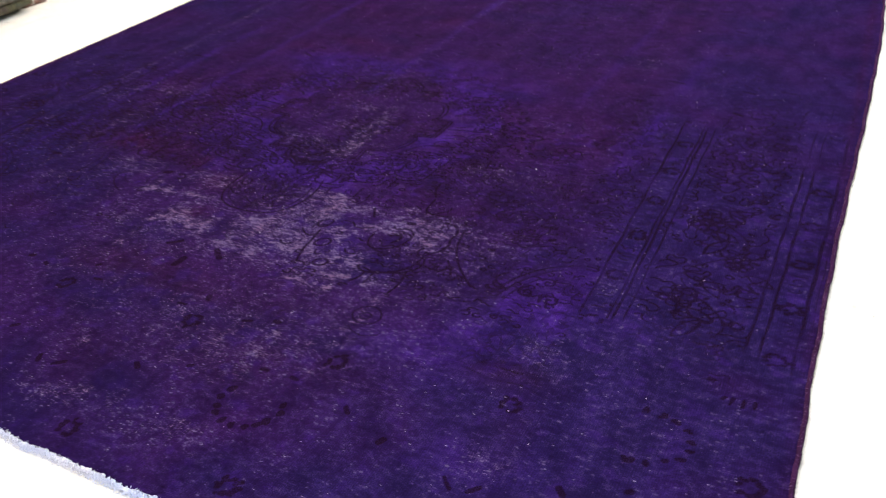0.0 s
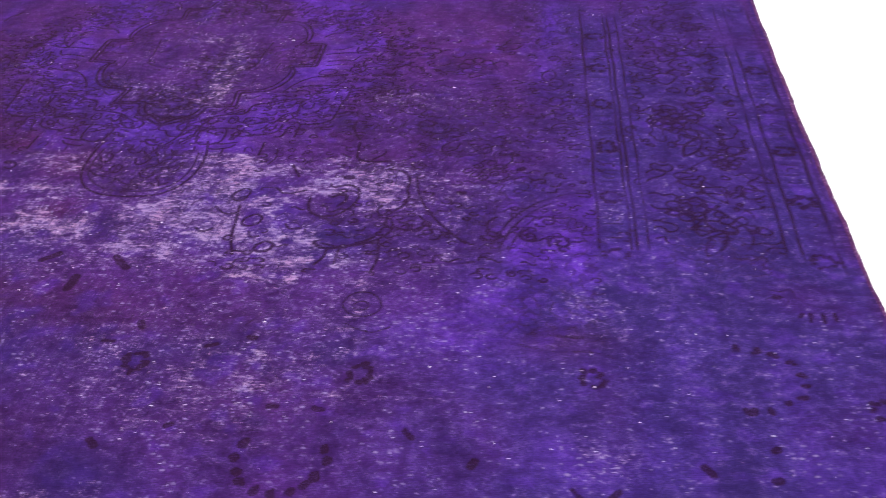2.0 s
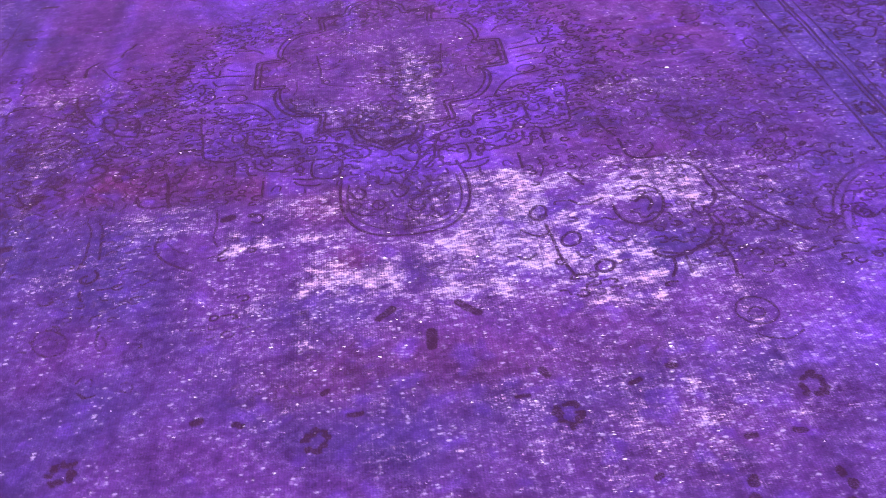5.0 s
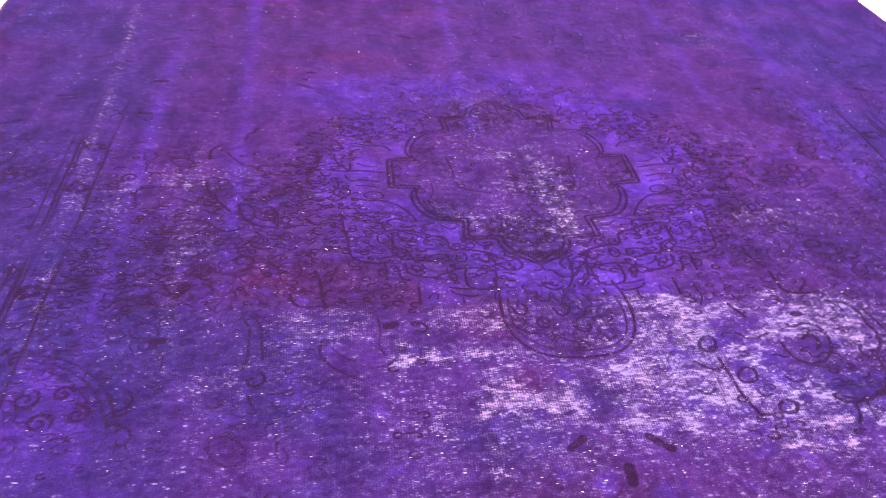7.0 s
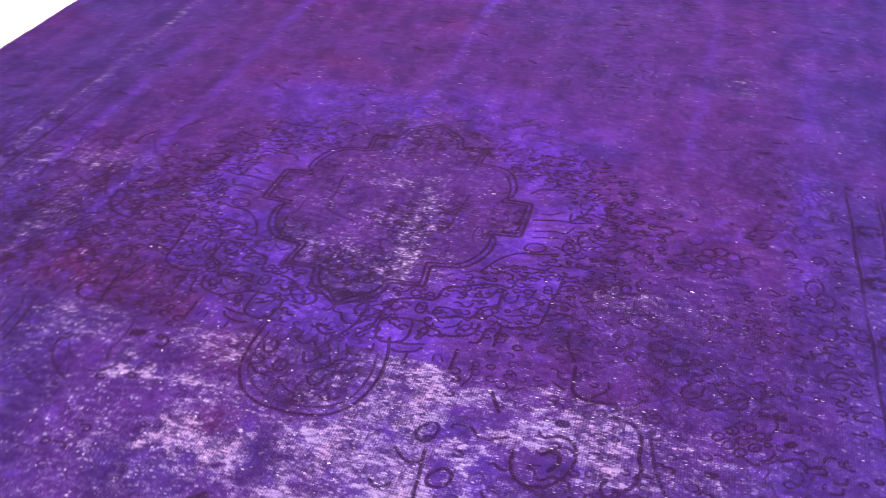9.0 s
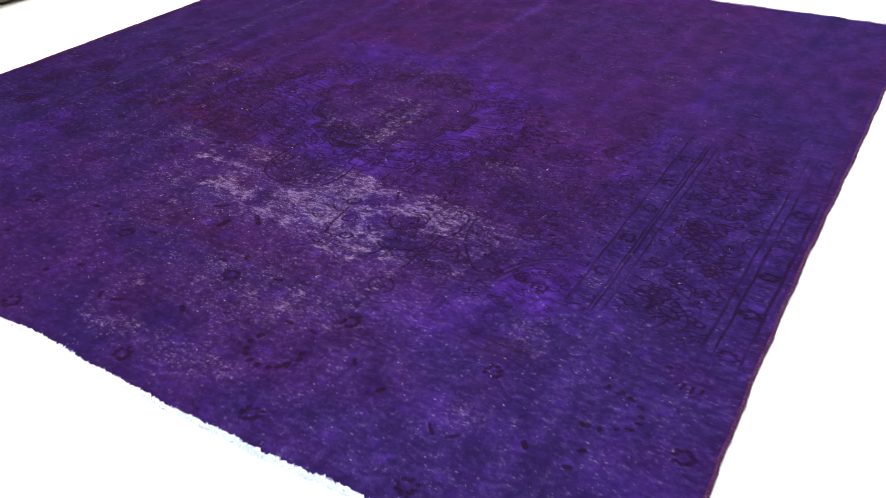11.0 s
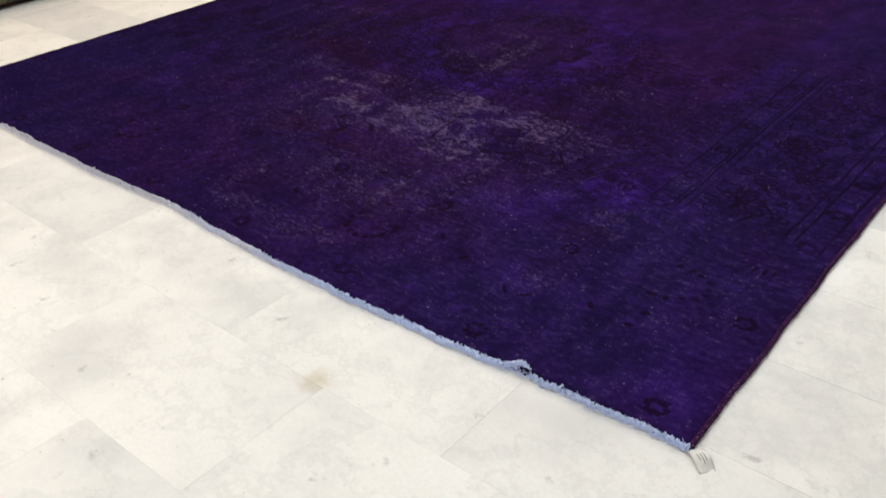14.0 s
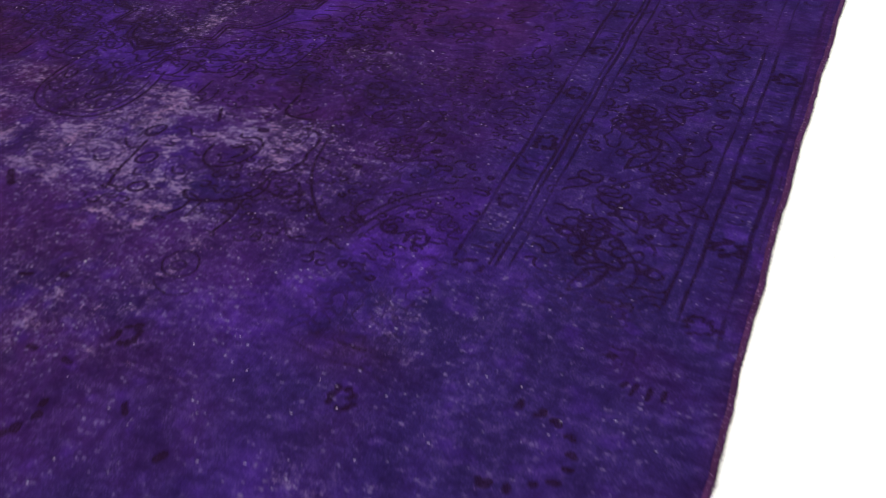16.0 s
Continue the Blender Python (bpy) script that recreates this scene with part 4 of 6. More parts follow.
ink(0.0055, 0.60, (-1.158, 1.035), (-1.152, 1.004), (-1.165, 0.978))
ink(0.0055, 0.60, (-1.080, 1.033), (-1.070, 1.007), (-1.085, 0.984))
ink(0.0045, 0.70, (-0.673, 1.009), (-0.685, 0.999), (-0.694, 1.005), (-0.687, 1.019), (-0.674, 1.020), (-0.673, 1.009))
ink(0.0045, 0.70, (-0.700, 0.994), (-0.712, 0.985), (-0.721, 0.991), (-0.714, 1.005), (-0.702, 1.006), (-0.700, 0.994))
ink(0.0045, 0.70, (-0.685, 0.976), (-0.697, 0.967), (-0.706, 0.973), (-0.699, 0.986), (-0.686, 0.988), (-0.685, 0.976))
ink(0.0045, 0.70, (-0.658, 0.992), (-0.670, 0.983), (-0.679, 0.988), (-0.672, 1.002), (-0.659, 1.004), (-0.658, 0.992))
ink(0.0045, 0.70, (-0.666, 0.967), (-0.678, 0.958), (-0.687, 0.964), (-0.680, 0.977), (-0.667, 0.979), (-0.666, 0.967))
ink(0.0045, 0.70, (-0.707, 0.962), (-0.718, 0.953), (-0.727, 0.958), (-0.720, 0.972), (-0.708, 0.973), (-0.707, 0.962))
ink(0.0045, 0.70, (-0.723, 0.976), (-0.734, 0.967), (-0.743, 0.972), (-0.736, 0.986), (-0.724, 0.987), (-0.723, 0.976))
ink(0.0045, 0.70, (-0.689, 0.951), (-0.700, 0.942), (-0.709, 0.948), (-0.702, 0.961), (-0.690, 0.962), (-0.689, 0.951))
# dark leaves over the right-hand field
ink(0.0070, 0.56, (-0.992, 0.716), (-0.957, 0.704), (-0.916, 0.715), (-0.876, 0.739), (-0.862, 0.774), (-0.875, 0.806))
ink(0.0070, 0.60, (-0.864, 0.773), (-0.828, 0.759), (-0.792, 0.789))
ink(0.0070, 0.60, (-0.839, 0.960), (-0.824, 0.875), (-0.791, 0.809), (-0.747, 0.756), (-0.721, 0.729))
ink(0.0060, 0.48, (-0.959, 0.657), (-0.957, 0.701))
ink(0.0055, 0.56, (-0.922, 0.551), (-0.911, 0.576), (-0.883, 0.583), (-0.859, 0.567), (-0.850, 0.538), (-0.873, 0.517), (-0.903, 0.521), (-0.920, 0.540), (-0.922, 0.551))
ink(0.0045, 0.56, (-0.903, 0.546), (-0.890, 0.559), (-0.872, 0.549), (-0.881, 0.533), (-0.902, 0.538))
ink(0.0045, 0.48, (-0.907, 0.501), (-0.887, 0.486), (-0.857, 0.479), (-0.830, 0.495))
ink(0.0060, 0.56, (-0.716, 1.070), (-0.702, 1.090), (-0.684, 1.076), (-0.690, 1.048), (-0.710, 1.047))
ink(0.0060, 0.56, (-0.686, 1.110), (-0.666, 1.120), (-0.653, 1.097), (-0.667, 1.073))
ink(0.0060, 0.56, (-0.710, 1.007), (-0.692, 1.026), (-0.672, 1.009), (-0.682, 0.982), (-0.704, 0.985))
ink(0.0060, 0.56, (-0.668, 1.040), (-0.649, 1.051), (-0.636, 1.024), (-0.652, 1.001))
ink(0.0060, 0.48, (-0.679, 0.965), (-0.658, 0.979), (-0.641, 0.959))
ink(0.0070, 0.56, (-0.634, 0.951), (-0.611, 0.965), (-0.592, 0.949))
ink(0.0055, 0.48, (-0.898, 0.974), (-0.877, 0.950), (-0.879, 0.920))
ink(0.0060, 0.64, (-0.693, 0.752), (-0.670, 0.736), (-0.650, 0.754))
ink(0.0070, 0.40, (-0.786, 0.711), (-0.750, 0.664), (-0.699, 0.675))
# stems and blossoms of the field on the other side
ink(0.0075, 0.70, (-2.122, 1.673), (-2.119, 1.705), (-2.103, 1.716), (-2.094, 1.737))
ink(0.0075, 0.70, (-2.200, 1.595), (-2.204, 1.635), (-2.193, 1.651), (-2.179, 1.665))
ink(0.0055, 0.60, (-2.163, 1.627), (-2.138, 1.585), (-2.113, 1.555))
ink(0.0060, 0.50, (-2.365, 1.635), (-2.343, 1.565), (-2.348, 1.541), (-2.326, 1.532))
ink(0.0075, 0.70, (-2.197, 1.488), (-2.186, 1.439), (-2.155, 1.397), (-2.129, 1.357))
ink(0.0075, 0.70, (-2.112, 1.384), (-2.102, 1.335), (-2.084, 1.310), (-2.063, 1.294), (-2.026, 1.289))
ink(0.0065, 0.65, (-2.172, 1.317), (-2.151, 1.292), (-2.129, 1.278), (-2.095, 1.284))
ink(0.0065, 0.60, (-2.193, 1.268), (-2.191, 1.289), (-2.174, 1.292), (-2.157, 1.271))
ink(0.0075, 0.60, (-2.094, 1.212), (-2.075, 1.238), (-2.049, 1.223), (-2.047, 1.252), (-2.067, 1.272))
ink(0.0065, 0.55, (-2.250, 1.329), (-2.249, 1.352), (-2.233, 1.364), (-2.205, 1.352))
ink(0.0075, 0.55, (-2.341, 1.397), (-2.354, 1.444), (-2.344, 1.465), (-2.294, 1.474))
ink(0.0060, 0.50, (-2.263, 1.427), (-2.223, 1.406), (-2.183, 1.383), (-2.144, 1.382))
ink(0.0065, 0.65, (-2.102, 1.225), (-2.095, 1.193), (-2.072, 1.172), (-2.055, 1.186))
ink(0.0110, 0.60, (-2.028, 1.355), (-2.019, 1.319), (-2.022, 1.286))
ink(0.0100, 0.70, (-1.960, 1.321), (-1.937, 1.291), (-1.921, 1.301))
ink(0.0075, 0.85, (-1.935, 1.127), (-1.924, 1.089), (-1.920, 1.037), (-1.910, 1.008), (-1.922, 1.019), (-1.938, 1.013), (-1.974, 1.020), (-1.984, 1.055))
ink(0.0065, 0.75, (-1.905, 1.091), (-1.896, 1.120), (-1.890, 1.141))
ink(0.0060, 0.60, (-1.957, 1.183), (-1.948, 1.185), (-1.938, 1.164), (-1.948, 1.151), (-1.958, 1.164))
ink(0.0060, 0.60, (-1.887, 1.039), (-1.870, 1.018), (-1.851, 1.006))
ink(0.0060, 0.60, (-2.241, 1.114), (-2.219, 1.074), (-2.204, 1.071))
ink(0.0065, 0.65, (-2.203, 1.108), (-2.191, 1.077), (-2.215, 1.055))
ink(0.0065, 0.60, (-2.151, 1.159), (-2.147, 1.133), (-2.163, 1.122), (-2.189, 1.137))
ink(0.0075, 0.70, (-2.069, 0.986), (-2.055, 0.961), (-2.054, 0.919), (-2.052, 0.881), (-2.061, 0.847))
ink(0.0075, 0.70, (-2.043, 0.981), (-2.034, 0.958), (-2.030, 0.915), (-2.025, 0.874))
ink(0.0060, 0.60, (-2.035, 0.976), (-2.018, 0.986), (-1.983, 0.983))
ink(0.0070, 0.60, (-2.229, 0.935), (-2.214, 0.911), (-2.202, 0.881), (-2.204, 0.858))
ink(0.0075, 0.75, (-1.919, 0.919), (-1.926, 0.889), (-1.911, 0.857), (-1.881, 0.830), (-1.845, 0.810))
ink(0.0065, 0.70, (-1.899, 0.895), (-1.882, 0.871), (-1.858, 0.859))
ink(0.0065, 0.70, (-1.830, 0.840), (-1.799, 0.845), (-1.783, 0.865))
ink(0.0100, 0.70, (-1.815, 0.981), (-1.809, 0.936), (-1.816, 0.898), (-1.803, 0.872))
ink(0.0060, 0.65, (-1.747, 0.953), (-1.730, 0.960), (-1.718, 0.942), (-1.729, 0.928), (-1.743, 0.937))
ink(0.0070, 0.80, (-2.101, 0.670), (-2.098, 0.692), (-2.077, 0.698), (-2.054, 0.687), (-2.037, 0.664), (-2.042, 0.640), (-2.064, 0.633), (-2.088, 0.646), (-2.101, 0.670))
ink(0.0060, 0.75, (-2.084, 0.670), (-2.072, 0.679), (-2.054, 0.667), (-2.060, 0.652), (-2.078, 0.657))
ink(0.0070, 0.80, (-1.990, 0.681), (-1.991, 0.652), (-1.979, 0.632), (-1.969, 0.648), (-1.982, 0.668))
ink(0.0065, 0.70, (-2.005, 0.569), (-1.994, 0.585), (-1.978, 0.574), (-1.979, 0.558))
ink(0.0065, 0.70, (-1.999, 0.548), (-1.983, 0.533), (-1.969, 0.539))
ink(0.0060, 0.60, (-1.930, 0.556), (-1.919, 0.559), (-1.908, 0.547), (-1.915, 0.534), (-1.929, 0.542))



def curls(mask, gap, value, width, seed, x0, x1, y0, y1):
    """Small hooks, waves, buds and bars filling a part of the design, the same on both sides."""
    r = np.random.default_rng(seed)
    for gy in np.arange(y0, y1, 0.72 * gap):
        for gx in np.arange(x0, x1, gap):
            x, y = gx + r.uniform(-0.3, 0.3) * gap, gy + r.uniform(-0.25, 0.25) * gap
            i, j = int((CX + x - GX0) / STEP), int((y - GY0) / STEP)
            kind, q, v = r.integers(0, 6), gap * r.uniform(0.26, 0.42), value * r.uniform(0.65, 1.1)
            flip, up = r.choice((-1, 1)), r.choice((-1, 1))
            if not (0 <= i < GH and 0 <= j < GW) or r.random() > mask[i, j] or DRAWN[2 * i - 3:2 * i + 4, 2 * j - 3:2 * j + 4].max() > 0.35:
                continue
            if kind <= 1:
                a = np.radians(np.linspace(20, 290, 14))
                pts = np.stack([np.cos(a) * (1 - 0.25 * a / 5), 0.75 * np.sin(a) * (1 - 0.25 * a / 5)], 1) * q
            elif kind == 2:
                w = np.linspace(-1, 1, 12)
                pts = np.stack([1.5 * q * w, 0.5 * q * np.sin(2.6 * w)], 1)
            elif kind == 3:
                a = np.radians(np.linspace(0, 360, 14))
                pts = np.stack([0.75 * q * np.cos(a), 0.55 * q * np.sin(a) * (1 + 0.3 * np.cos(a))], 1)
            elif kind == 4:
                pts = np.array([(-1.2, 0.1), (0.2, 0.0), (0.9, 0.15), (1.1, 0.8), (0.5, 0.9)]) * q
            else:
                pts = np.array([(-0.2, -0.9), (0.0, 0.0), (0.9, 0.3), (1.5, 0.2)]) * q
            stroke(pts * (flip, up) + (CX + x, y), width, min(1.0, v), True, DRAWN, 0.0011)


RIGHT = np.clip(0.75 + 0.35 * N3 + 0.25 * NB, 0.1, 1.0)
curls(0.95 * RING, 0.026, 0.95, 0.0044, 61, 0.0, 0.55, 1.02, 1.80)
curls(0.9 * FLOWER, 0.022, 0.95, 0.0044, 62, -0.12, 0.16, 0.84, 1.08)
curls(0.7 * FIELD * RIGHT * (YY > 0.64), 0.029, 0.72, 0.0046, 63, 0.28, 0.98, 0.64, 1.62)
curls(0.55 * MEDALLION, 0.032, 0.6, 0.0044, 64, 0.0, 0.31, 1.14, 1.85)
curls(0.6 * (BORDER > 0.5) * (YY > 0.65), 0.036, 0.45, 0.0046, 65, 1.11, 1.32, 0.66, 1.9)

DRAWN *= np.repeat(np.repeat(np.clip(0.95 + 0.10 * N3, 0.6, 1.05) * np.where((XX < -1.80) & (YY < 1.02), 0.62, 1.0) * np.clip(1.25 - (YY - 1.40) * 0.9, 0.35, 1), 2, 0), 2, 1)

# dark motifs of the worn end: rings of knots, open wreaths, darts and short ticks
for x in (-0.485, -0.860, -1.229, -1.609, -1.985, -2.36):
    dots_ring(x, 0.030, 0.0178, 8, 0.0086, 0.74)
for x, y in ((-0.063, 0.366), (-0.495, 0.402), (-0.862, 0.388), (-1.236, 0.390), (-1.614, 0.396), (-1.99, 0.395), (-2.86, 0.37), (-0.09, 0.045)):
    dots_ring(x, y, 0.0180, 8, 0.0086, 0.74)
dots_ring(-0.951, 0.222, 0.066, 11, 0.0120, 0.80, 165, 210, ry=0.068)
dots_ring(-1.965, 0.215, 0.066, 10, 0.0118, 0.80, 165, 215, ry=0.068)
dots_ring(-0.255, 0.420, 0.086, 10, 0.0105, 0.72, -95, 190, ry=0.066)
for x, y, l, a, s in ((-1.497, 0.642, 0.048, 38, 0.015), (-1.357, 0.634, 0.062, -45, 0.016), (-1.425, 0.572, 0.048, 84, 0.019), (-1.058, 0.458, 0.018, -10, 0.014),
                      (-0.987, 0.312, 0.020, 0, 0.011), (-0.915, 0.311, 0.022, -12, 0.011), (-0.772, 0.271, 0.026, -50, 0.011), (-0.673, 0.226, 0.016, 60, 0.014),
                      (-1.257, 0.474, 0.020, -60, 0.014), (-1.298, 0.432, 0.028, 0, 0.009), (-1.122, 0.436, 0.026, 20, 0.010), (-1.238, 0.222, 0.024, -40, 0.013),
                      (-1.591, 0.225, 0.018, 30, 0.013), (-1.799, 0.459, 0.016, 10, 0.014), (-1.734, 0.443, 0.018, -25, 0.011), (-1.556, 0.435, 0.030, 0, 0.010),
                      (-1.601, 0.486, 0.012, 40, 0.012), (-1.136, 0.265, 0.014, 30, 0.011), (-1.652, 0.166, 0.012, 0, 0.013), (-0.342, 0.235, 0.026, -50, 0.012),
                      (-0.240, 0.282, 0.014, 40, 0.013), (-0.248, 0.227, 0.014, 20, 0.013), (-0.524, 0.182, 0.040, -50, 0.009), (-0.476, 0.186, 0.032, 45, 0.009),
                      (-1.447, 0.160, 0.026, -60, 0.011), (-1.395, 0.165, 0.034, 35, 0.011), (-0.126, 0.566, 0.030, 80, 0.007), (-0.105, 0.566, 0.030, 88, 0.007),
                      (-0.085, 0.568, 0.026, 84, 0.007), (-0.140, 0.572, 0.016, 60, 0.007), (-0.17, 0.615, 0.014, 10, 0.010),
                      (-1.79, 0.953, 0.020, 20, 0.020), (-2.22, 0.935, 0.026, 5, 0.018),
                      (-0.98, 0.94, 0.018, 0, 0.016), (-0.74, 0.895, 0.016, 0, 0.014), (-0.635, 1.045, 0.018, 0, 0.015), (-0.955, 1.40, 0.020, 0, 0.016),
                      (-0.62, 0.99, 0.018, 30, 0.014), (-1.95, 1.53, 0.03, 70, 0.016), (-2.02, 1.31, 0.02, 0, 0.014), (-2.09, 1.40, 0.02, 0, 0.014)):
    smudge(x, y, l * 0.7, a, s * 0.85, 0.76)
    smudge(x + 0.15 * l * math.cos(math.radians(a)), y + 0.15 * l * math.sin(math.radians(a)), l * 0.4, a + 8, s * 1.0, 0.50)
for k in range(150):
    x, y = rng.uniform(-2.75, -0.20), rng.uniform(1.75, 3.35)
    smudge(x, y, rng.uniform(0.012, 0.05), rng.normal(0, 14), rng.uniform(0.007, 0.013), rng.uniform(0.3, 0.65))
# faint red-brown remains of the cross border
stroke([(-0.60, 0.498), (-0.52, 0.492), (-0.455, 0.495)], 0.010, 0.35)
stroke([(-0.62, 0.47), (-0.56, 0.455), (-0.50, 0.462), (-0.455, 0.45)], 0.008, 0.35)
stroke([(-2.9, 0.345), (-1.8, 0.337), (-1.0, 0.340), (-0.45, 0.355)], 0.004, 0.30)

def blurred(a, s):
    fx, fy = np.fft.rfftfreq(GW, STEP), np.fft.fftfreq(GH, STEP)
    return np.fft.irfft2(np.fft.rfft2(a.astype(float)) * np.exp(-2 * (np.pi * s) ** 2 * (fx[None, :] ** 2 + fy[:, None] ** 2)), s=(GH, GW))


# where the fine filigree of the old design still shows
FILI = 0.36 * FIELD * np.clip((YY - 0.60 - 0.03 * N3) / 0.08, 0, 1) * np.clip(0.75 + 0.3 * NB + 0.25 * N3, 0.15, 1.1)
FILI = np.maximum(FILI, 0.10 * RING)
FILI = np.maximum(FILI, 0.46 * MEDALLION * np.clip(0.9 + 0.4 * N3, 0.3, 1.2))
FILI = np.maximum(FILI, 0.4 * FLOWER)
FILI = np.maximum(FILI, 0.28 * mirrored(((XX > -0.36) & (XX < -0.135)).astype(float)) * np.clip((YY - 0.64 - 0.02 * N3) / 0.03, 0, 1) * np.clip(0.8 + 0.3 * N3, 0.2, 1.1))
FILI = np.maximum(FILI, 0.35 * np.clip((YY - 0.40) / 0.1, 0, 1) * (ABS < 1.0) * np.clip(0.3 + 0.8 * NB + 0.3 * N3, 0, 1))
FILI = np.clip(blurred(FILI, 0.006) * np.clip(1.3 - (YY - 1.35) * 0.85, 0.15, 1), 0, 1)

# dyes: violet field, bluer borders and near corners, red and grey patches
PANEL = np.clip(0.50 * blurred(RING, 0.008) * np.clip(0.75 + 0.35 * N3 + 0.25 * N2, 0.1, 1.3) + 0.85 * blurred(PANEL_A, 0.006) * np.clip(0.85 + 0.2 * N3 + 0.12 * N2, 0, 1.2) + 0.6 * PANEL_B * np.clip(0.8 + 0.4 * ND, 0, 1) + 0.08 * FLOWER, 0, 1)
for x, y, rx, ry, v in ((-1.35, 2.02, 0.20, 0.10, 0.5), (-1.80, 1.95, 0.22, 0.12, 0.7), (-1.1, 1.9, 0.15, 0.12, 0.4), (-0.08, 0.13, 0.10, 0.16, 0.5), (-0.50, 0.26, 0.10, 0.07, 0.45),
                        (-0.70, 0.52, 0.12, 0.12, 0.35), (-1.11, 0.79, 0.05, 0.07, 0.7), (-1.24, 0.72, 0.04, 0.03, 0.4), (-1.17, 0.87, 0.03, 0.03, 0.5), (-0.45, 0.72, 0.1, 0.05, 0.3)):
    PANEL = np.maximum(PANEL, v * blob(x, y, rx, ry, 0.5) * np.clip(0.8 + 0.3 * N3, 0, 1))
# light along the folds, painted as streaks of brighter violet
for x0, slope, wd, ya, yb, v in ((-2.33, -0.02, 0.020, 0.7, 2.6, 0.50), (-2.08, -0.03, 0.024, 1.0, 3.0, 0.55), (-1.53, 0.0, 0.020, 1.6, 3.2, 0.60), (-0.92, 0.05, 0.020, 1.7, 3.0, 0.30),
                                (-0.66, 0.06, 0.024, 1.2, 2.8, 0.45), (-0.20, 0.02, 0.026, 0.05, 0.6, 0.45), (-0.34, -0.03, 0.018, 0.05, 0.6, 0.30), (-1.75, -0.03, 0.02, 0.3, 0.8, 0.2)):
    PANEL = np.maximum(PANEL, v * gauss(XX, x0 + slope * YY, wd) * np.clip((YY - ya) / 0.25, 0, 1) * np.clip((yb - YY) / 0.4, 0, 1) * np.clip(0.8 + 0.35 * N3, 0, 1.2))
PANEL = np.maximum(PANEL, 0.32 * np.clip(field(0.010, 0.008, 54) * 0.8 + 0.3 * N3 - 0.6, 0, 1) * np.clip((1.9 - YY) / 0.4, 0, 1))
PANEL *= np.clip(1.1 + 0.18 * N2 - 0.35 * np.clip((YY - 1.7) / 0.3, 0, 1), 0, 1.2)
RED = np.zeros((GH, GW))
for x, y, rx, ry, v in ((-1.98, 1.10, 0.24, 0.09, 0.85), (-1.74, 1.05, 0.10, 0.05, 0.9), (-0.95, 1.06, 0.16, 0.07, 0.6), (-1.60, 0.94, 0.06, 0.08, 1.2), (-1.60, 0.80, 0.08, 0.05, 1.0), (-1.87, 2.12, 0.28, 0.12, 0.8),
                        (-1.05, 2.2, 0.35, 0.16, 0.35), (-1.60, 0.52, 0.16, 0.08, 0.5), (-1.32, 0.52, 0.28, 0.10, 0.55), (-1.15, 0.32, 0.30, 0.12, 0.40), (-1.36, 0.22, 0.10, 0.10, 0.45), (-0.53, 0.475, 0.10, 0.04, 0.5),
                        (-1.2, 2.75, 0.5, 0.3, 0.3), (-0.80, 1.75, 0.18, 0.12, 0.4), (-2.1, 2.5, 0.40, 0.35, 0.35), (-0.62, 1.25, 0.1, 0.05, 0.35), (-1.55, 2.55, 0.2, 0.08, 0.5)):
    RED = np.maximum(RED, v * blob(x, y, rx, ry, 0.6))
RED = np.maximum(RED, 0.26 * np.clip((YY - 0.95) / 0.3, 0, 1) * np.clip((1.0 - ABS) / 0.2, 0.3, 1))
RED = np.clip(blurred(RED, 0.01) * (0.9 + 0.35 * N3) * (1 - 0.7 * PANEL), 0, 1)
EDGE_RED = mirrored(np.clip(1 - np.abs(XX - 0.0) / 0.028, 0, 1))
RED = np.maximum(RED, 0.42 * EDGE_RED)
GREY = np.clip(MEDALLION * (0.06 + 0.2 * N3) * np.clip(1.3 - np.hypot((XX + 1.42) / 0.26, (YY - 1.48) / 0.36), 0, 1) * 1.0, 0, 0.6)
GREY = np.maximum(GREY, 0.5 * np.clip((0.95 - YY) / 0.3, 0, 1) * np.clip(0.7 + 0.5 * N3, 0, 1) * np.clip((XX + 1.1) / 0.6, 0.12, 1))
GREY = np.maximum(GREY, 0.6 * blob(-0.55, 0.30, 0.09, 0.06, 0.5))
BLUE = np.clip((ABS - 0.80) / 0.22, 0, 1)
BLUE = np.maximum(BLUE, 0.75 * np.clip((-1.65 - XX) / 0.35, 0, 1) * np.clip((1.15 - YY) / 0.3, 0, 1))
BLUE *= np.clip(1.0 - (YY - 1.4) * 0.5, 0.55, 1)
BLUE = np.maximum(BLUE, 0.9 * np.clip((0.60 - YY) / 0.2, 0, 1) * np.clip((XX + 1.05) / 0.5, 0.15, 1))
BLUE = np.clip(0.15 + 0.75 * BLUE + 0.20 * NB + 0.15 * N3, 0, 1)

# wear, with the sheen of some folds painted in
STAIN_SPOTS = []
def patch_of(x, y, rx, ry):
    """A worn patch with a ragged, slightly blocky outline."""
    dx, dy = np.abs(XX - x + 0.012 * N3) / rx, np.abs(YY - y + 0.008 * N2) / ry
    return np.clip(1.7 - (dx ** 3 + dy ** 3) ** (1 / 3) + 0.16 * ISLES, 0, 1)


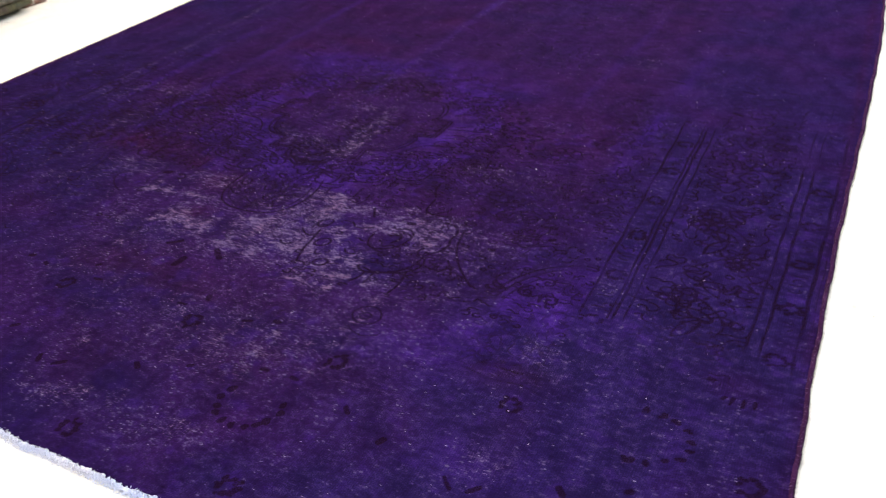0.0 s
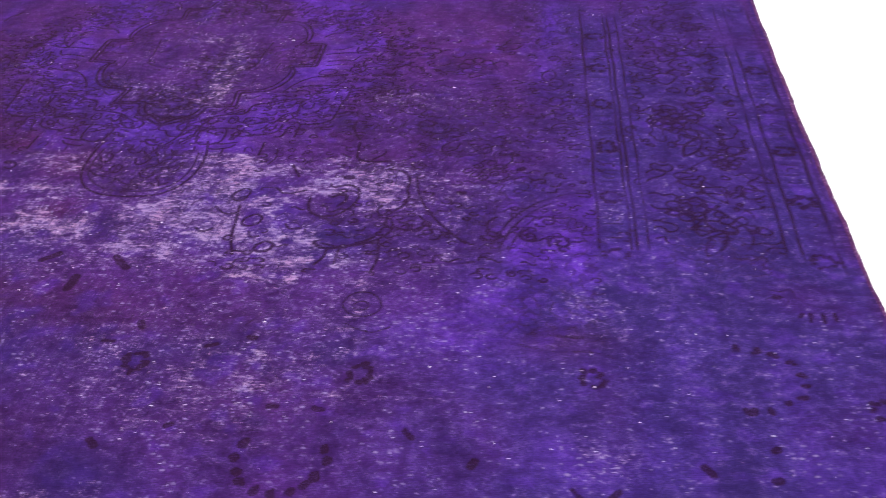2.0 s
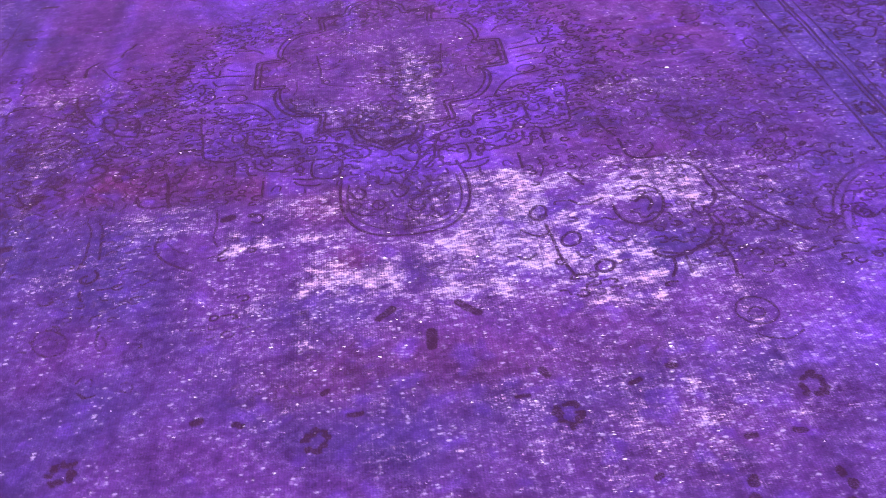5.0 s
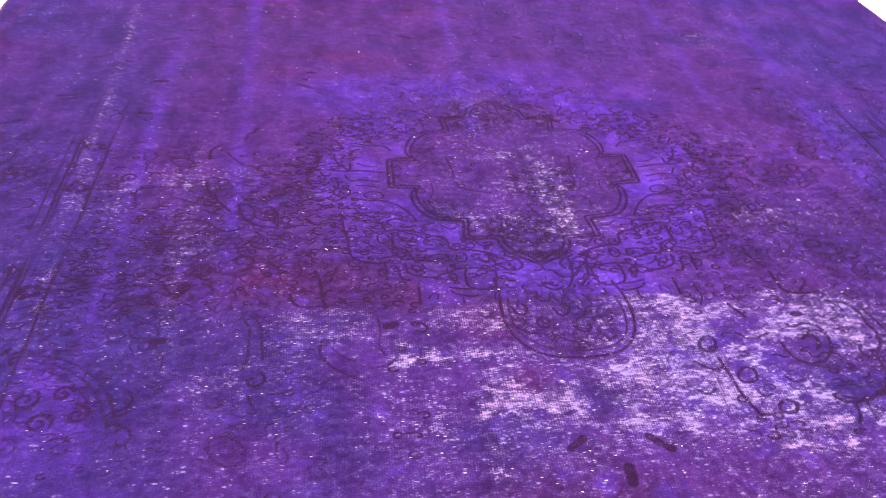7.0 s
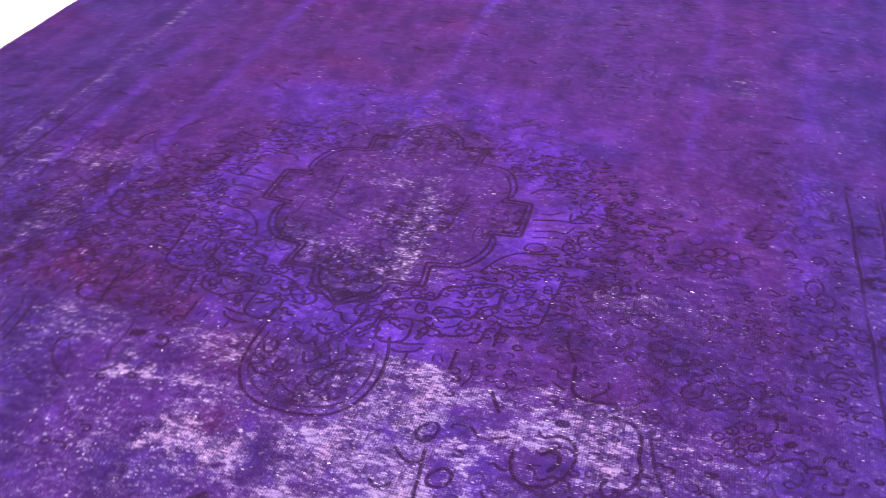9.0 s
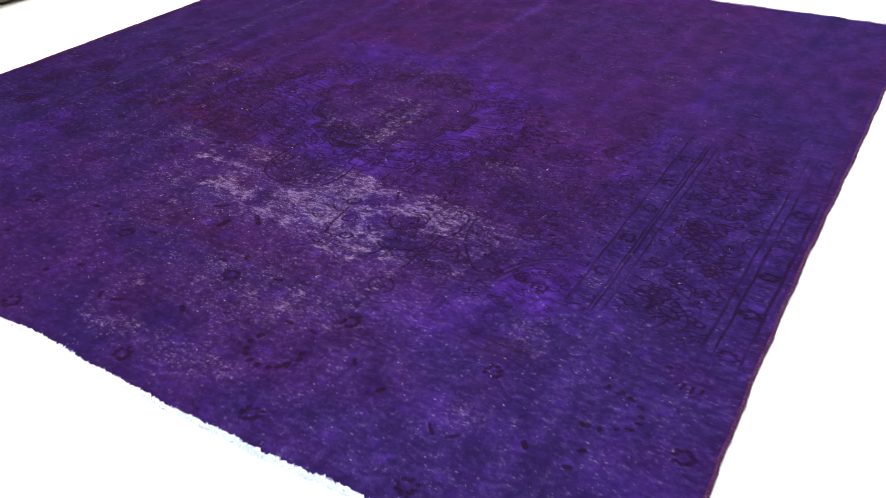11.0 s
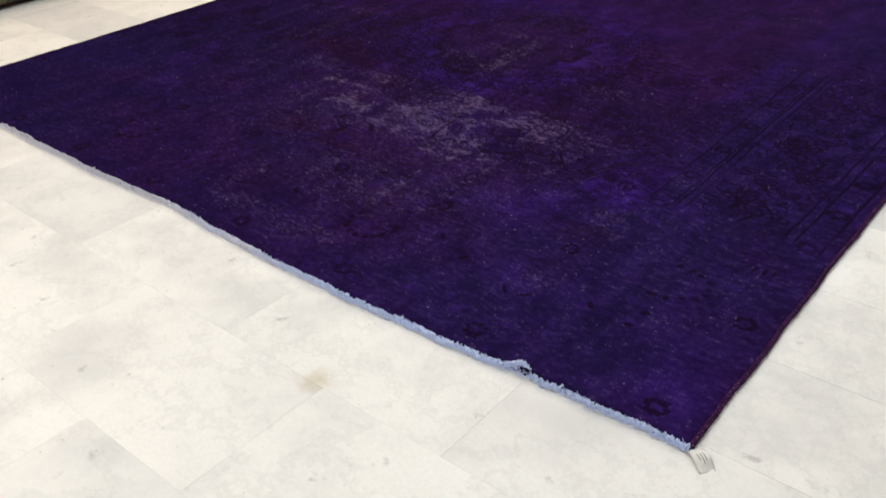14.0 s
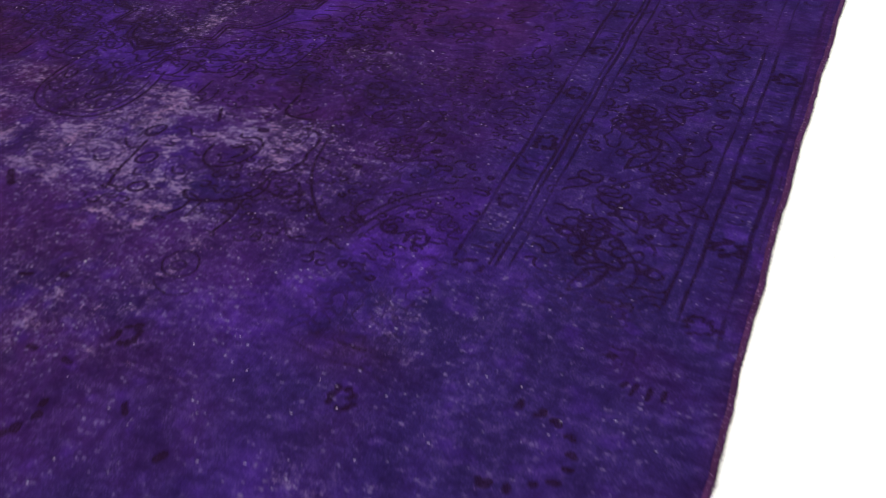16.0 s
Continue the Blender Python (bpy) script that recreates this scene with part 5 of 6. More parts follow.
ISLES = np.clip(field(0.024, 0.013, 31) * 0.6 + 0.5 * field(0.05, 0.022, 32), -1.6, 1.6)
crease_x = np.interp(YY, (0.9, 1.45, 2.2, 2.8), (-2.455, -2.492, -2.527, -2.565))
THIN_SHEEN = 0.05 + 0.03 * np.clip(NB, -1, 1)
THIN_SHEEN += (0.27 + 0.07 * NB) * np.clip((YY - 0.12) / 0.3, 0, 1) * step_down(YY, 1.01, 0.02) * np.clip((0.85 - ABS) / 0.30, 0.10, 1) * np.clip((XX + 2.45) / 0.2, 0.2, 1) * np.clip(1.0 + (XX + 1.38) * 0.9, 0.45, 1)
for x, y, rx, ry, v in ((-1.32, 0.76, 0.10, 0.085, 0.40), (-1.22, 0.84, 0.11, 0.11, 0.36), (-1.11, 0.78, 0.09, 0.11, 0.30), (-1.21, 0.975, 0.11, 0.035, 0.32), (-0.95, 0.93, 0.09, 0.055, 0.36),
                        (-1.02, 0.69, 0.07, 0.05, 0.24), (-1.15, 0.70, 0.16, 0.07, 0.14), (-1.56, 0.742, 0.085, 0.016, 0.60), (-1.62, 0.82, 0.05, 0.06, 0.36), (-1.66, 0.965, 0.08, 0.03, 0.34), (-1.75, 0.868, 0.055, 0.022, 0.52),
                        (-1.93, 0.955, 0.08, 0.045, 0.28), (-1.60, 0.70, 0.16, 0.06, 0.10), (-1.95, 0.80, 0.10, 0.05, 0.10), (-2.12, 0.82, 0.06, 0.03, 0.22),
                        (-1.425, 0.25, 0.040, 0.035, 0.42), (-1.22, 0.10, 0.20, 0.035, 0.28), (-1.33, 0.085, 0.09, 0.025, 0.22), 
                        (-1.355, 1.28, 0.05, 0.07, 0.16), (-1.42, 1.66, 0.17, 0.08, 0.10), (-1.48, 1.40, 0.17, 0.10, 0.08), (-0.47, 0.86, 0.025, 0.035, 0.35), (-0.83, 1.27, 0.10, 0.035, 0.26),
                        (-1.00, 0.925, 0.05, 0.03, 0.36), (-0.90, 0.92, 0.06, 0.05, 0.30), (-0.79, 0.88, 0.08, 0.07, 0.22),
                        (-0.50, 0.25, 0.04, 0.03, 0.24), (-0.46, 0.56, 0.035, 0.04, 0.26), (-2.18, 1.25, 0.05, 0.05, 0.22), (-0.80, 0.70, 0.12, 0.05, 0.08),
                        (-2.20, 1.50, 0.12, 0.04, 0.24), (-2.42, 1.46, 0.05, 0.08, 0.26), (-1.92, 1.42, 0.04, 0.04, 0.2), (-0.80, 1.66, 0.13, 0.04, 0.14), (-0.70, 2.3, 0.08, 0.04, 0.2),
                        (-1.50, 1.86, 0.08, 0.05, 0.22), (-2.12, 0.28, 0.08, 0.04, 0.14)):
    THIN_SHEEN += v * patch_of(x, y, rx, ry)
# sheen of the crease and light streaks on other folds, painted as thin pile
THIN_SHEEN += 0.36 * gauss(XX, crease_x + 0.006, 0.015) * np.clip((YY - 0.75) / 0.2, 0, 1) * np.clip((3.2 - YY) / 0.5, 0, 1) * np.clip(0.85 + 0.4 * N3, 0, 1.2)
THIN_SHEEN += 0.20 * gauss(XX, CX - 0.06, 0.022) * np.clip((YY - 1.7) / 0.4, 0, 1)
THIN_SHEEN += 0.24 * gauss(XX, -2.19 - 0.02 * YY, 0.022) * np.clip((YY - 0.75) / 0.2, 0, 1) * np.clip((1.9 - YY) / 0.5, 0, 1)
THIN_SHEEN += 0.16 * gauss(XX, -1.98 - 0.02 * YY, 0.016) * np.clip((YY - 1.0) / 0.2, 0, 1) * np.clip((1.7 - YY) / 0.3, 0, 1)
for x, y, rx, ry, v in ((-0.975, 0.852, 0.048, 0.018, 0.42), (-1.10, 0.912, 0.030, 0.020, 0.40), (-0.939, 0.912, 0.014, 0.020, 0.35), (-1.115, 0.745, 0.032, 0.022, 0.35), (-1.185, 0.700, 0.035, 0.020, 0.32), (-1.09, 0.815, 0.022, 0.020, 0.35), (-1.205, 0.865, 0.030, 0.024, 0.35),
                        (-1.13, 0.885, 0.016, 0.014, 0.3), (-1.26, 0.705, 0.030, 0.018, 0.25), (-1.44, 0.74, 0.030, 0.050, 0.40), (-0.93, 0.74, 0.06, 0.03, 0.25),
                        (-1.07, 0.73, 0.022, 0.020, 0.3), (-1.16, 0.79, 0.016, 0.014, 0.35), (-1.245, 0.80, 0.014, 0.010, 0.3), (-1.86, 0.87, 0.05, 0.035, 0.3), (-1.70, 0.92, 0.05, 0.03, 0.2)):
    THIN_SHEEN -= v * blob(x, y, rx, ry, 0.4)
    STAIN_SPOTS.append((x, y, rx, ry))
THIN_SHEEN += 0.30 * np.clip(1 - np.abs(YY - 0.343 - 0.004 * np.sin(3 * XX)) / 0.005, 0, 1) * np.clip((-0.5 - XX) / 0.3, 0, 1) * np.clip(0.7 + 0.5 * N3, 0, 1)
THIN_SHEEN += 0.24 * blurred(MEDALLION, 0.012) * np.clip(0.75 + 0.45 * N3 + 0.35 * field(0.03, 0.025, 81), 0, 1.5) * np.clip(1.35 - np.hypot((XX + 1.40) / 0.28, (YY - 1.47) / 0.34), 0.15, 1)
THIN_SHEEN += 0.30 * gauss(XX, -1.385 + 0.01 * N3, 0.035) * np.clip((YY - 1.14) / 0.08, 0, 1) * np.clip((1.72 - YY) / 0.15, 0, 1) * np.clip(0.7 + 0.5 * N2, 0, 1.3)
THIN_SHEEN -= 0.13 * blob(-1.25, 0.47, 0.17, 0.10, 0.5)
THIN_SHEEN *= np.clip(1.0 + 0.20 * field(0.012, 0.12, 51), 0.4, 1.6)
THIN_SHEEN *= 1.0 - 0.15 * blurred(FLOWER, 0.008)
THIN_SHEEN -= 0.45 * np.clip(field(0.015, 0.012, 71) - 0.5, 0, 1) * blob(-1.08, 0.82, 0.22, 0.20, 0.4)
THIN_SHEEN *= np.maximum(np.clip(1.0 + (XX + 1.55) * 0.6, 0.72, 1), YY > 1.1)
THIN_SHEEN *= 1.0 - 0.35 * np.clip((-1.0 - XX) / 0.3, 0, 1) * np.clip((0.68 - YY) / 0.15, 0, 1)
THIN_SHEEN = np.clip(THIN_SHEEN, 0.02, 0.95) * np.clip((-0.02 - XX) / 0.1, 0.2, 1)
# the pile goes in short dashes along the weft, more of them where the rug is thin
DASH = 0.62 * ND + 0.45 * field(0.022, 0.0075, 33) + 0.30 * field(0.006, 0.005, 34) + 0.28 * ISLES
WEAR = 0.03 + 0.66 * THIN_SHEEN + 0.19 * np.clip(DASH, -1.8, 1.8) * np.clip((THIN_SHEEN - 0.08) * 2.6, 0.1, 1)
WEAR = np.minimum(np.clip(WEAR, 0.0, 1), 0.60 + 0.05 * N2)
WEAR *= np.clip(1.0 - 0.75 * np.clip(np.maximum(LINE, DRAWN.reshape(GH, 2, GW, 2).mean((1, 3))), 0, 1), 0.2, 1)
LINE = np.clip(LINE * (1 - 0.35 * np.clip(WEAR - 0.5, 0, 1)), 0, 1)


# shade of the folds, painted as dark strips along them
SHADE_STAIN = 0.38 * gauss(XX, CX + 0.035 + 0.03 * np.sin(YY), 0.035) * np.clip((YY - 0.95) / 0.3, 0, 1) * np.clip((3.3 - YY) / 1.0, 0, 1)
SHADE_STAIN = np.maximum(SHADE_STAIN, 0.45 * gauss(XX, -0.40 - 0.05 * YY, 0.030) * np.clip((0.62 - YY) / 0.3, 0, 1))
SHADE_STAIN = np.maximum(SHADE_STAIN, 0.40 * gauss(XX, -0.29 - 0.05 * YY, 0.022) * np.clip((0.62 - YY) / 0.3, 0, 1))
SHADE_STAIN = np.maximum(SHADE_STAIN, 0.35 * gauss(XX, crease_x - 0.03, 0.022) * np.clip((YY - 0.8) / 0.3, 0, 1))
SHADE_STAIN = np.maximum(SHADE_STAIN, 0.35 * gauss(XX, -2.14 - 0.02 * YY, 0.03) * np.clip((YY - 0.6) / 0.3, 0, 1))
SHADE_STAIN = np.maximum(SHADE_STAIN, 0.40 * gauss(XX, -0.60 + 0.10 * YY, 0.035) * np.clip((YY - 1.4) / 0.5, 0, 1))
# dark blotches, and a darker left side
SHADE_STAIN = np.maximum(SHADE_STAIN, 0.5 * np.clip(field(0.06, 0.035, 21) - 0.9, 0, 1))
SHADE_STAIN = np.maximum(SHADE_STAIN, 0.42 * np.clip((-1.35 - XX) / 0.5, 0, 1) * np.clip((1.5 - YY) / 0.6, 0, 1))
SHADE_STAIN = np.maximum(SHADE_STAIN, 0.75 * np.clip(field(0.030, 0.034, 52) * 0.8 + 0.4 * N2 - 0.55, 0, 1) * np.clip((-1.45 - XX) / 0.3, 0, 1) * np.clip((1.25 - YY) / 0.3, 0, 1))
SHADE_STAIN = np.maximum(SHADE_STAIN, 0.55 * np.clip(field(0.022, 0.020, 53) * 0.8 + 0.4 * N2 - 0.75, 0, 1) * np.clip((1.7 - YY) / 0.4, 0, 1))
for x, y, rx, ry in STAIN_SPOTS:
    SHADE_STAIN = np.maximum(SHADE_STAIN, 0.45 * blob(x, y, rx, ry, 0.5))
# darker stripe along the near end, beside the band, and a darker near zone
SHADE_STAIN = np.maximum(SHADE_STAIN, 0.9 * np.clip(1 - np.abs(YY - edge_n(XX)) / 0.012, 0, 1))
SHADE_STAIN = np.maximum(SHADE_STAIN, 0.30 * np.clip((0.36 - YY) / 0.03, 0, 1) * np.clip((-0.75 - XX) / 0.5, 0.15, 1))
SHADE_STAIN = np.maximum(SHADE_STAIN, 0.85 * np.clip(1 - (YY - edge_n(XX)) / 0.020, 0, 1))
SHADE_STAIN = np.maximum(SHADE_STAIN, (0.34 + 0.12 * N3) * np.clip((-0.85 - XX) / 0.4, 0, 1) * np.clip((0.62 - YY) / 0.2, 0, 1))
SHADE_STAIN = np.clip(SHADE_STAIN * (0.85 + 0.3 * N3), 0, 1)


def sample(sheet, x, y):
    step = STEP * GW / sheet.shape[1]
    fx, fy = np.clip((x - GX0) / step, 0, sheet.shape[1] - 1.001), np.clip((y - GY0) / step, 0, sheet.shape[0] - 1.001)
    j, i = fx.astype(int), fy.astype(int)
    a, b = fx - j, fy - i
    return (sheet[i, j] * (1 - a) + sheet[i, j + 1] * a) * (1 - b) + (sheet[i + 1, j] * (1 - a) + sheet[i + 1, j + 1] * a) * b


def build_rug():
    rug = new("area_rug")
    tagged(rug, "worn overdyed purple wool rug lying flat on marble tiles", "rug")
    # closer rows of knots where the design is best kept
    us = np.concatenate([np.linspace(0, 0.285, 190, endpoint=False), np.linspace(0.285, 0.885, 985, endpoint=False), np.linspace(0.885, 1, 80)])
    vs = np.concatenate([np.linspace(0, 0.175, 180, endpoint=False), np.linspace(0.175, 0.46, 575, endpoint=False), np.linspace(0.46, 1, 380)])
    nx, ny = len(us), len(vs)
    u, v = np.meshgrid(us, vs)
    x, y = rug_xy(u, v)
    line, wear = np.maximum(sample(LINE, x, y), sample(DRAWN, x, y)), sample(WEAR, x, y)
    z = rug_height(x, y) - 0.0008 * line - 0.0009 * wear
    # a rim that turns down to the floor all round
    co = np.stack([x, y, z], -1)
    rim = np.zeros((ny, nx), bool)
    rim[0, :] = rim[-1, :] = rim[:, 0] = rim[:, -1] = True
    co[rim, 2] = 0.001
    idx = np.arange(nx * ny).reshape(ny, nx)
    quads = np.stack([idx[:-1, :-1], idx[:-1, 1:], idx[1:, 1:], idx[1:, :-1]], -1).reshape(-1, 4)
    mesh = bpy.data.meshes.new("woven_face")
    mesh.vertices.add(nx * ny)
    mesh.vertices.foreach_set("co", co.reshape(-1))
    mesh.loops.add(quads.size)
    mesh.loops.foreach_set("vertex_index", quads.reshape(-1))
    mesh.polygons.add(len(quads))
    mesh.polygons.foreach_set("loop_start", np.arange(0, quads.size, 4))
    mesh.polygons.foreach_set("use_smooth", np.ones(len(quads), bool))
    mesh.update(calc_edges=True)
    for name, sheets in (("design", (LINE, PANEL, WEAR, SHADE_STAIN)), ("dye", (RED, GREY, BLUE, THIN_SHEEN)), ("motif", (FILI, FILI, FILI, FILI))):
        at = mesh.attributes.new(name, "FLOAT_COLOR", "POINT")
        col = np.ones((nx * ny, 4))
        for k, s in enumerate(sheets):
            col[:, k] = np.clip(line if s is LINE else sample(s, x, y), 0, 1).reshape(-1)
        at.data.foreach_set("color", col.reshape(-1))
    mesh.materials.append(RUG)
    pile = new("woven_face", mesh)
    pile.parent = rug
    tagged(pile, "clipped purple and blue-violet wool pile with dark outlines and bare patches")

    # wrapped selvedges along both sides
    for name, uu, seed in (("selvedge", 1.0, 2.0), ("selvedge", 0.0, 1.0)):
        vs = np.linspace(0, 1, 900)
        ex, ey = rug_xy(np.full_like(vs, uu), vs)
        verts, faces = [], []
        for k, (px, py) in enumerate(zip(ex, ey)):
            r = 0.0048 * (1 + 0.10 * math.sin(k * 2.1))
            for a in range(8):
                w = 2 * math.pi * a / 8
                verts.append((px + r * math.cos(w) * 1.15, py, 0.0065 + r * math.sin(w)))
            if k:
                for a in range(8):
                    b = (a + 1) % 8
                    faces.append((8 * k - 8 + a, 8 * k - 8 + b, 8 * k + b, 8 * k + a))
        part(name, (verts, faces), CORD, rug, "dark red-purple overcast wool selvedge cord", True)

    # loose wool fibres along both sides
    r0 = np.random.default_rng(5)
    for uu, out in ((1.0, 1), (0.0, -1)):
        verts, faces = [], []
        vs = r0.uniform(0, 1, 3600)
        ex, ey = rug_xy(np.full_like(vs, uu), vs)
        for px, py in zip(ex, ey):
            l, z0 = r0.uniform(0.003, 0.008), r0.uniform(0.003, 0.010)
            q = px + out * r0.uniform(-0.002, 0.003)
            dy, dz = r0.normal(0, 0.004), r0.uniform(-0.004, 0.003)
            n = len(verts)
            verts += [(q, py - 0.0008, z0), (q, py + 0.0008, z0), (q, py, z0 + 0.0013), (q + out * l, py + dy, max(0.0008, z0 + dz))]
            faces += [(n, n + 1, n + 3), (n + 1, n + 2, n + 3), (n + 2, n, n + 3)]
        tagged(part("loose_fibre", (verts, faces), FUZZ, rug, "short loose purple wool fibres along the side"), kind="stuff")

    # the near end: a frayed pale blue cotton band
    nb = 3600
    us = np.linspace(0, 1, nb)
    ex, ey = rug_xy(us, np.zeros_like(us))
    verts, faces = [], []
    r1 = np.random.default_rng(3)

    def drift(n):
        q = np.convolve(r1.standard_normal(nb + n - 1), np.hanning(n + 2)[1:-1], mode="valid")
        return q / q.std()

    wob, lump, nub = drift(41), [drift(4) for _ in range(9)], drift(7)
    for k, (px, py) in enumerate(zip(ex, ey)):
        # a loop of the band stands up a little where it has worked loose
        lift = math.exp(-((px + 0.345) / 0.021) ** 2)
        slim = 1.0 - 0.62 * min(1.0, max(0.0, (-0.9 - px) / 0.8))
        wd = slim * (0.0052 + 0.0009 * wob[k] + 0.0008 * math.sin(px * 9)) - 0.0015 * lift
        top = 0.0095 + 0.001 * lift
        for a in range(9):
            w = math.pi * a / 8
            n1, n2 = 0.0014 * lump[a][k] + 0.0012 * nub[k], 0.0016 * lump[(a + 4) % 9][k] + 0.0010 * nub[k]
            verts.append((px + 0.4 * n2, py + 0.004 - wd * (1 - math.cos(w)) + 0.013 * lift + n1, max(0.0006, 0.001 + 0.009 * lift + (top + n2) * math.sin(w))))
        if k:
            for a in range(8):
                faces.append((9 * k - 9 + a, 9 * k - 8 + a, 9 * k + 1 + a, 9 * k + a))
    band = part("end_band", (verts, faces), COTTON, rug, "frayed pale blue cotton end band", True)

    # short cut warps standing out of both ends
    for name, vv, material, count, reach, back in (("fringe", 0.0, COTTON, 9000, 0.0026, -1), ("fringe", 1.0, FAR_COTTON, 7500, 0.018, 1)):
        verts, faces = [], []
        uu = r1.uniform(0, 1, count)
        fx, fy = rug_xy(uu, np.full(count, vv))
        for px, py in zip(fx, fy):
            length = reach * r1.uniform(0.5, 1.5)
            start = r1.uniform(-0.004, 0.002)
            dx, dz = r1.normal(0, 0.004), r1.uniform(-0.003, 0.005)
            z0 = r1.uniform(0.003, 0.010)
            if vv == 0.0:
                start, z0 = r1.uniform(-0.014, 0.004), r1.uniform(0.004, 0.011)
                back = r1.choice((-1, -1, 1))
            t = 0.0011
            y0 = py + start
            y1 = y0 + back * length
            n = len(verts)
            verts += [(px - t, y0, z0), (px + t, y0, z0), (px, y0, z0 + 1.6 * t), (px + dx, y1, max(0.0008, z0 + dz))]
            faces += [(n, n + 1, n + 3), (n + 1, n + 2, n + 3), (n + 2, n, n + 3)]
        ob = part(name, (verts, faces), material, rug, "short frayed cotton warp ends")
        tagged(ob, kind="stuff")

    # sewn tape label at the near corner
    n = 14
    verts, faces = [], []
    for i in range(n + 1):
        s = i / n
        for j in range(6):
            q = j / 5
            verts.append((0.052 * s, 0.030 * (q - 0.5), 0.0012 + 0.012 * math.sin(math.pi * min(1, s * 1.1)) * (0.75 + 0.25 * q) + 0.0015 * math.sin(9 * s + 3 * q)))
    for i in range(n):
        for j in range(5):
            a = i * 6 + j
            faces.append((a, a + 6, a + 7, a + 1))
    tape = part("sewn_label", (verts, faces), TAG, rug, "folded white cotton tape label", True)
    tape.matrix_local = pose(0.006, -0.004, 0.0, 0, 0, -38)
    tape.modifiers.new("thickness", "SOLIDIFY").thickness = 0.001
    for k, (y, l) in enumerate(((0.005, 0.018), (0.000, 0.022), (-0.005, 0.015))):
        verts = []
        for i in range(7):
            s = 0.36 + l / 0.052 * i / 6
            for yy in (y - 0.0007, y + 0.0007):
                q = yy / 0.03 + 0.5
                verts.append((0.052 * s, yy, 0.0014 + 0.0007 + 0.012 * math.sin(math.pi * min(1, s * 1.1)) * (0.75 + 0.25 * q) + 0.0015 * math.sin(9 * s + 3 * q)))
        part("print_line", (verts, [(2 * i, 2 * i + 2, 2 * i + 3, 2 * i + 1) for i in range(6)]), INK, tape, "grey printed bar")
    return rug


build_rug()


def lint():
    """Flecks of white fluff caught in the pile."""
    r = np.random.default_rng(12)
    spots = [(-0.791, 1.345, 1.5), (-1.074, 1.300, 1.0), (-1.402, 1.327, 1.1), (-1.689, 1.684, 1.4), (-1.565, 1.050, 1.2), (-1.480, 0.625, 0.9), (-1.512, 0.545, 0.9),
             (-1.047, 0.497, 1.1), (-1.252, 1.593, 1.3), (-1.467, 0.938, 1.1), (-1.720, 0.923, 0.9), (-1.913, 1.202, 1.3), (-0.710, 1.540, 1.1), (-0.434, 1.789, 1.3),
             (-0.471, 1.984, 1.1), (-0.610, 2.729, 1.2), (-1.820, 2.225, 1.2), (-1.323, 0.760, 1.1), (-0.271, 0.515, 0.9), (-0.249, 0.948, 1.0), (-0.494, 0.385, 1.1)]
    spots += [(x, y, q) for x, y, q in zip(r.uniform(-2.85, -0.03, 130), 0.03 + 3.4 * r.random(130) ** 1.3, r.uniform(0.35, 0.8, 130))]
    verts, faces = [], []
    for x, y, q in spots:
        z = float(rug_height(np.array(x), np.array(y))) + 0.0002
        a, lx, ly, lz = r.normal(0, 0.5), 0.0022 * q * r.uniform(0.8, 1.8), 0.0010 * q, 0.0012 * q
        c, d, n = math.cos(a), math.sin(a), len(verts)
        for k in range(6):
            w = math.pi * k / 3
            px, py = lx * math.cos(w) * r.uniform(0.7, 1.2), ly * math.sin(w) * r.uniform(0.7, 1.2)
            verts.append((x + px * c - py * d, y + px * d + py * c, z))
        verts.append((x, y, z + lz))
        faces += [(n + k, n + (k + 1) % 6, n + 6) for k in range(6)]
    tagged(part("lint", (verts, faces), LINT, None, "tiny pale lint flecks scattered over the purple rug", True), category="lint", kind="stuff")


lint()

# ---------------------------------------------------------------- stacks of folded carpets
WOOLS = {
    "olive": folded_wool("olive_folded_wool", (0.068, 0.066, 0.036), (0.050, 0.046, 0.036), (0.115, 0.105, 0.07)),
    "moss": folded_wool("grey_green_folded_wool", (0.092, 0.086, 0.070), (0.070, 0.058, 0.052), (0.17, 0.155, 0.13)),
    "maroon": folded_wool("maroon_folded_wool", (0.070, 0.032, 0.036), (0.055, 0.042, 0.045), (0.12, 0.085, 0.085)),
    "slate": folded_wool("slate_folded_wool", (0.088, 0.078, 0.080), (0.075, 0.060, 0.050), (0.17, 0.15, 0.135)),
    "teal": folded_wool("teal_folded_wool", (0.018, 0.125, 0.135), (0.045, 0.085, 0.095), (0.13, 0.18, 0.175)),
    "tan": folded_wool("tan_folded_wool", (0.19, 0.125, 0.090), (0.115, 0.085, 0.085), (0.28, 0.21, 0.16)),
    "lilac": folded_wool("grey_lilac_folded_wool", (0.150, 0.118, 0.165), (0.095, 0.072, 0.095), (0.28, 0.23, 0.27)),
    "blue": folded_wool("blue_grey_folded_wool", (0.085, 0.125, 0.145), (0.065, 0.085, 0.10), (0.20, 0.24, 0.25)),
    "rust": folded_wool("rust_folded_wool", (0.150, 0.075, 0.055), (0.095, 0.060, 0.055), (0.22, 0.145, 0.105)),
    "dark": folded_wool("dark_olive_folded_wool", (0.052, 0.046, 0.032), (0.040, 0.034, 0.028), (0.080, 0.070, 0.052)),
    "wine": folded_wool("dark_wine_folded_wool", (0.035, 0.016, 0.020), (0.028, 0.016, 0.018), (0.06, 0.04, 0.04)),
}
WORDS = {"olive": "olive green", "moss": "grey-green", "maroon": "dark maroon", "slate": "slate grey-brown", "teal": "teal blue", "tan": "faded tan",
         "lilac": "grey lilac", "blue": "faded blue-grey", "wine": "dark wine red", "rust": "faded rust",
         "dark": "dark olive brown"}
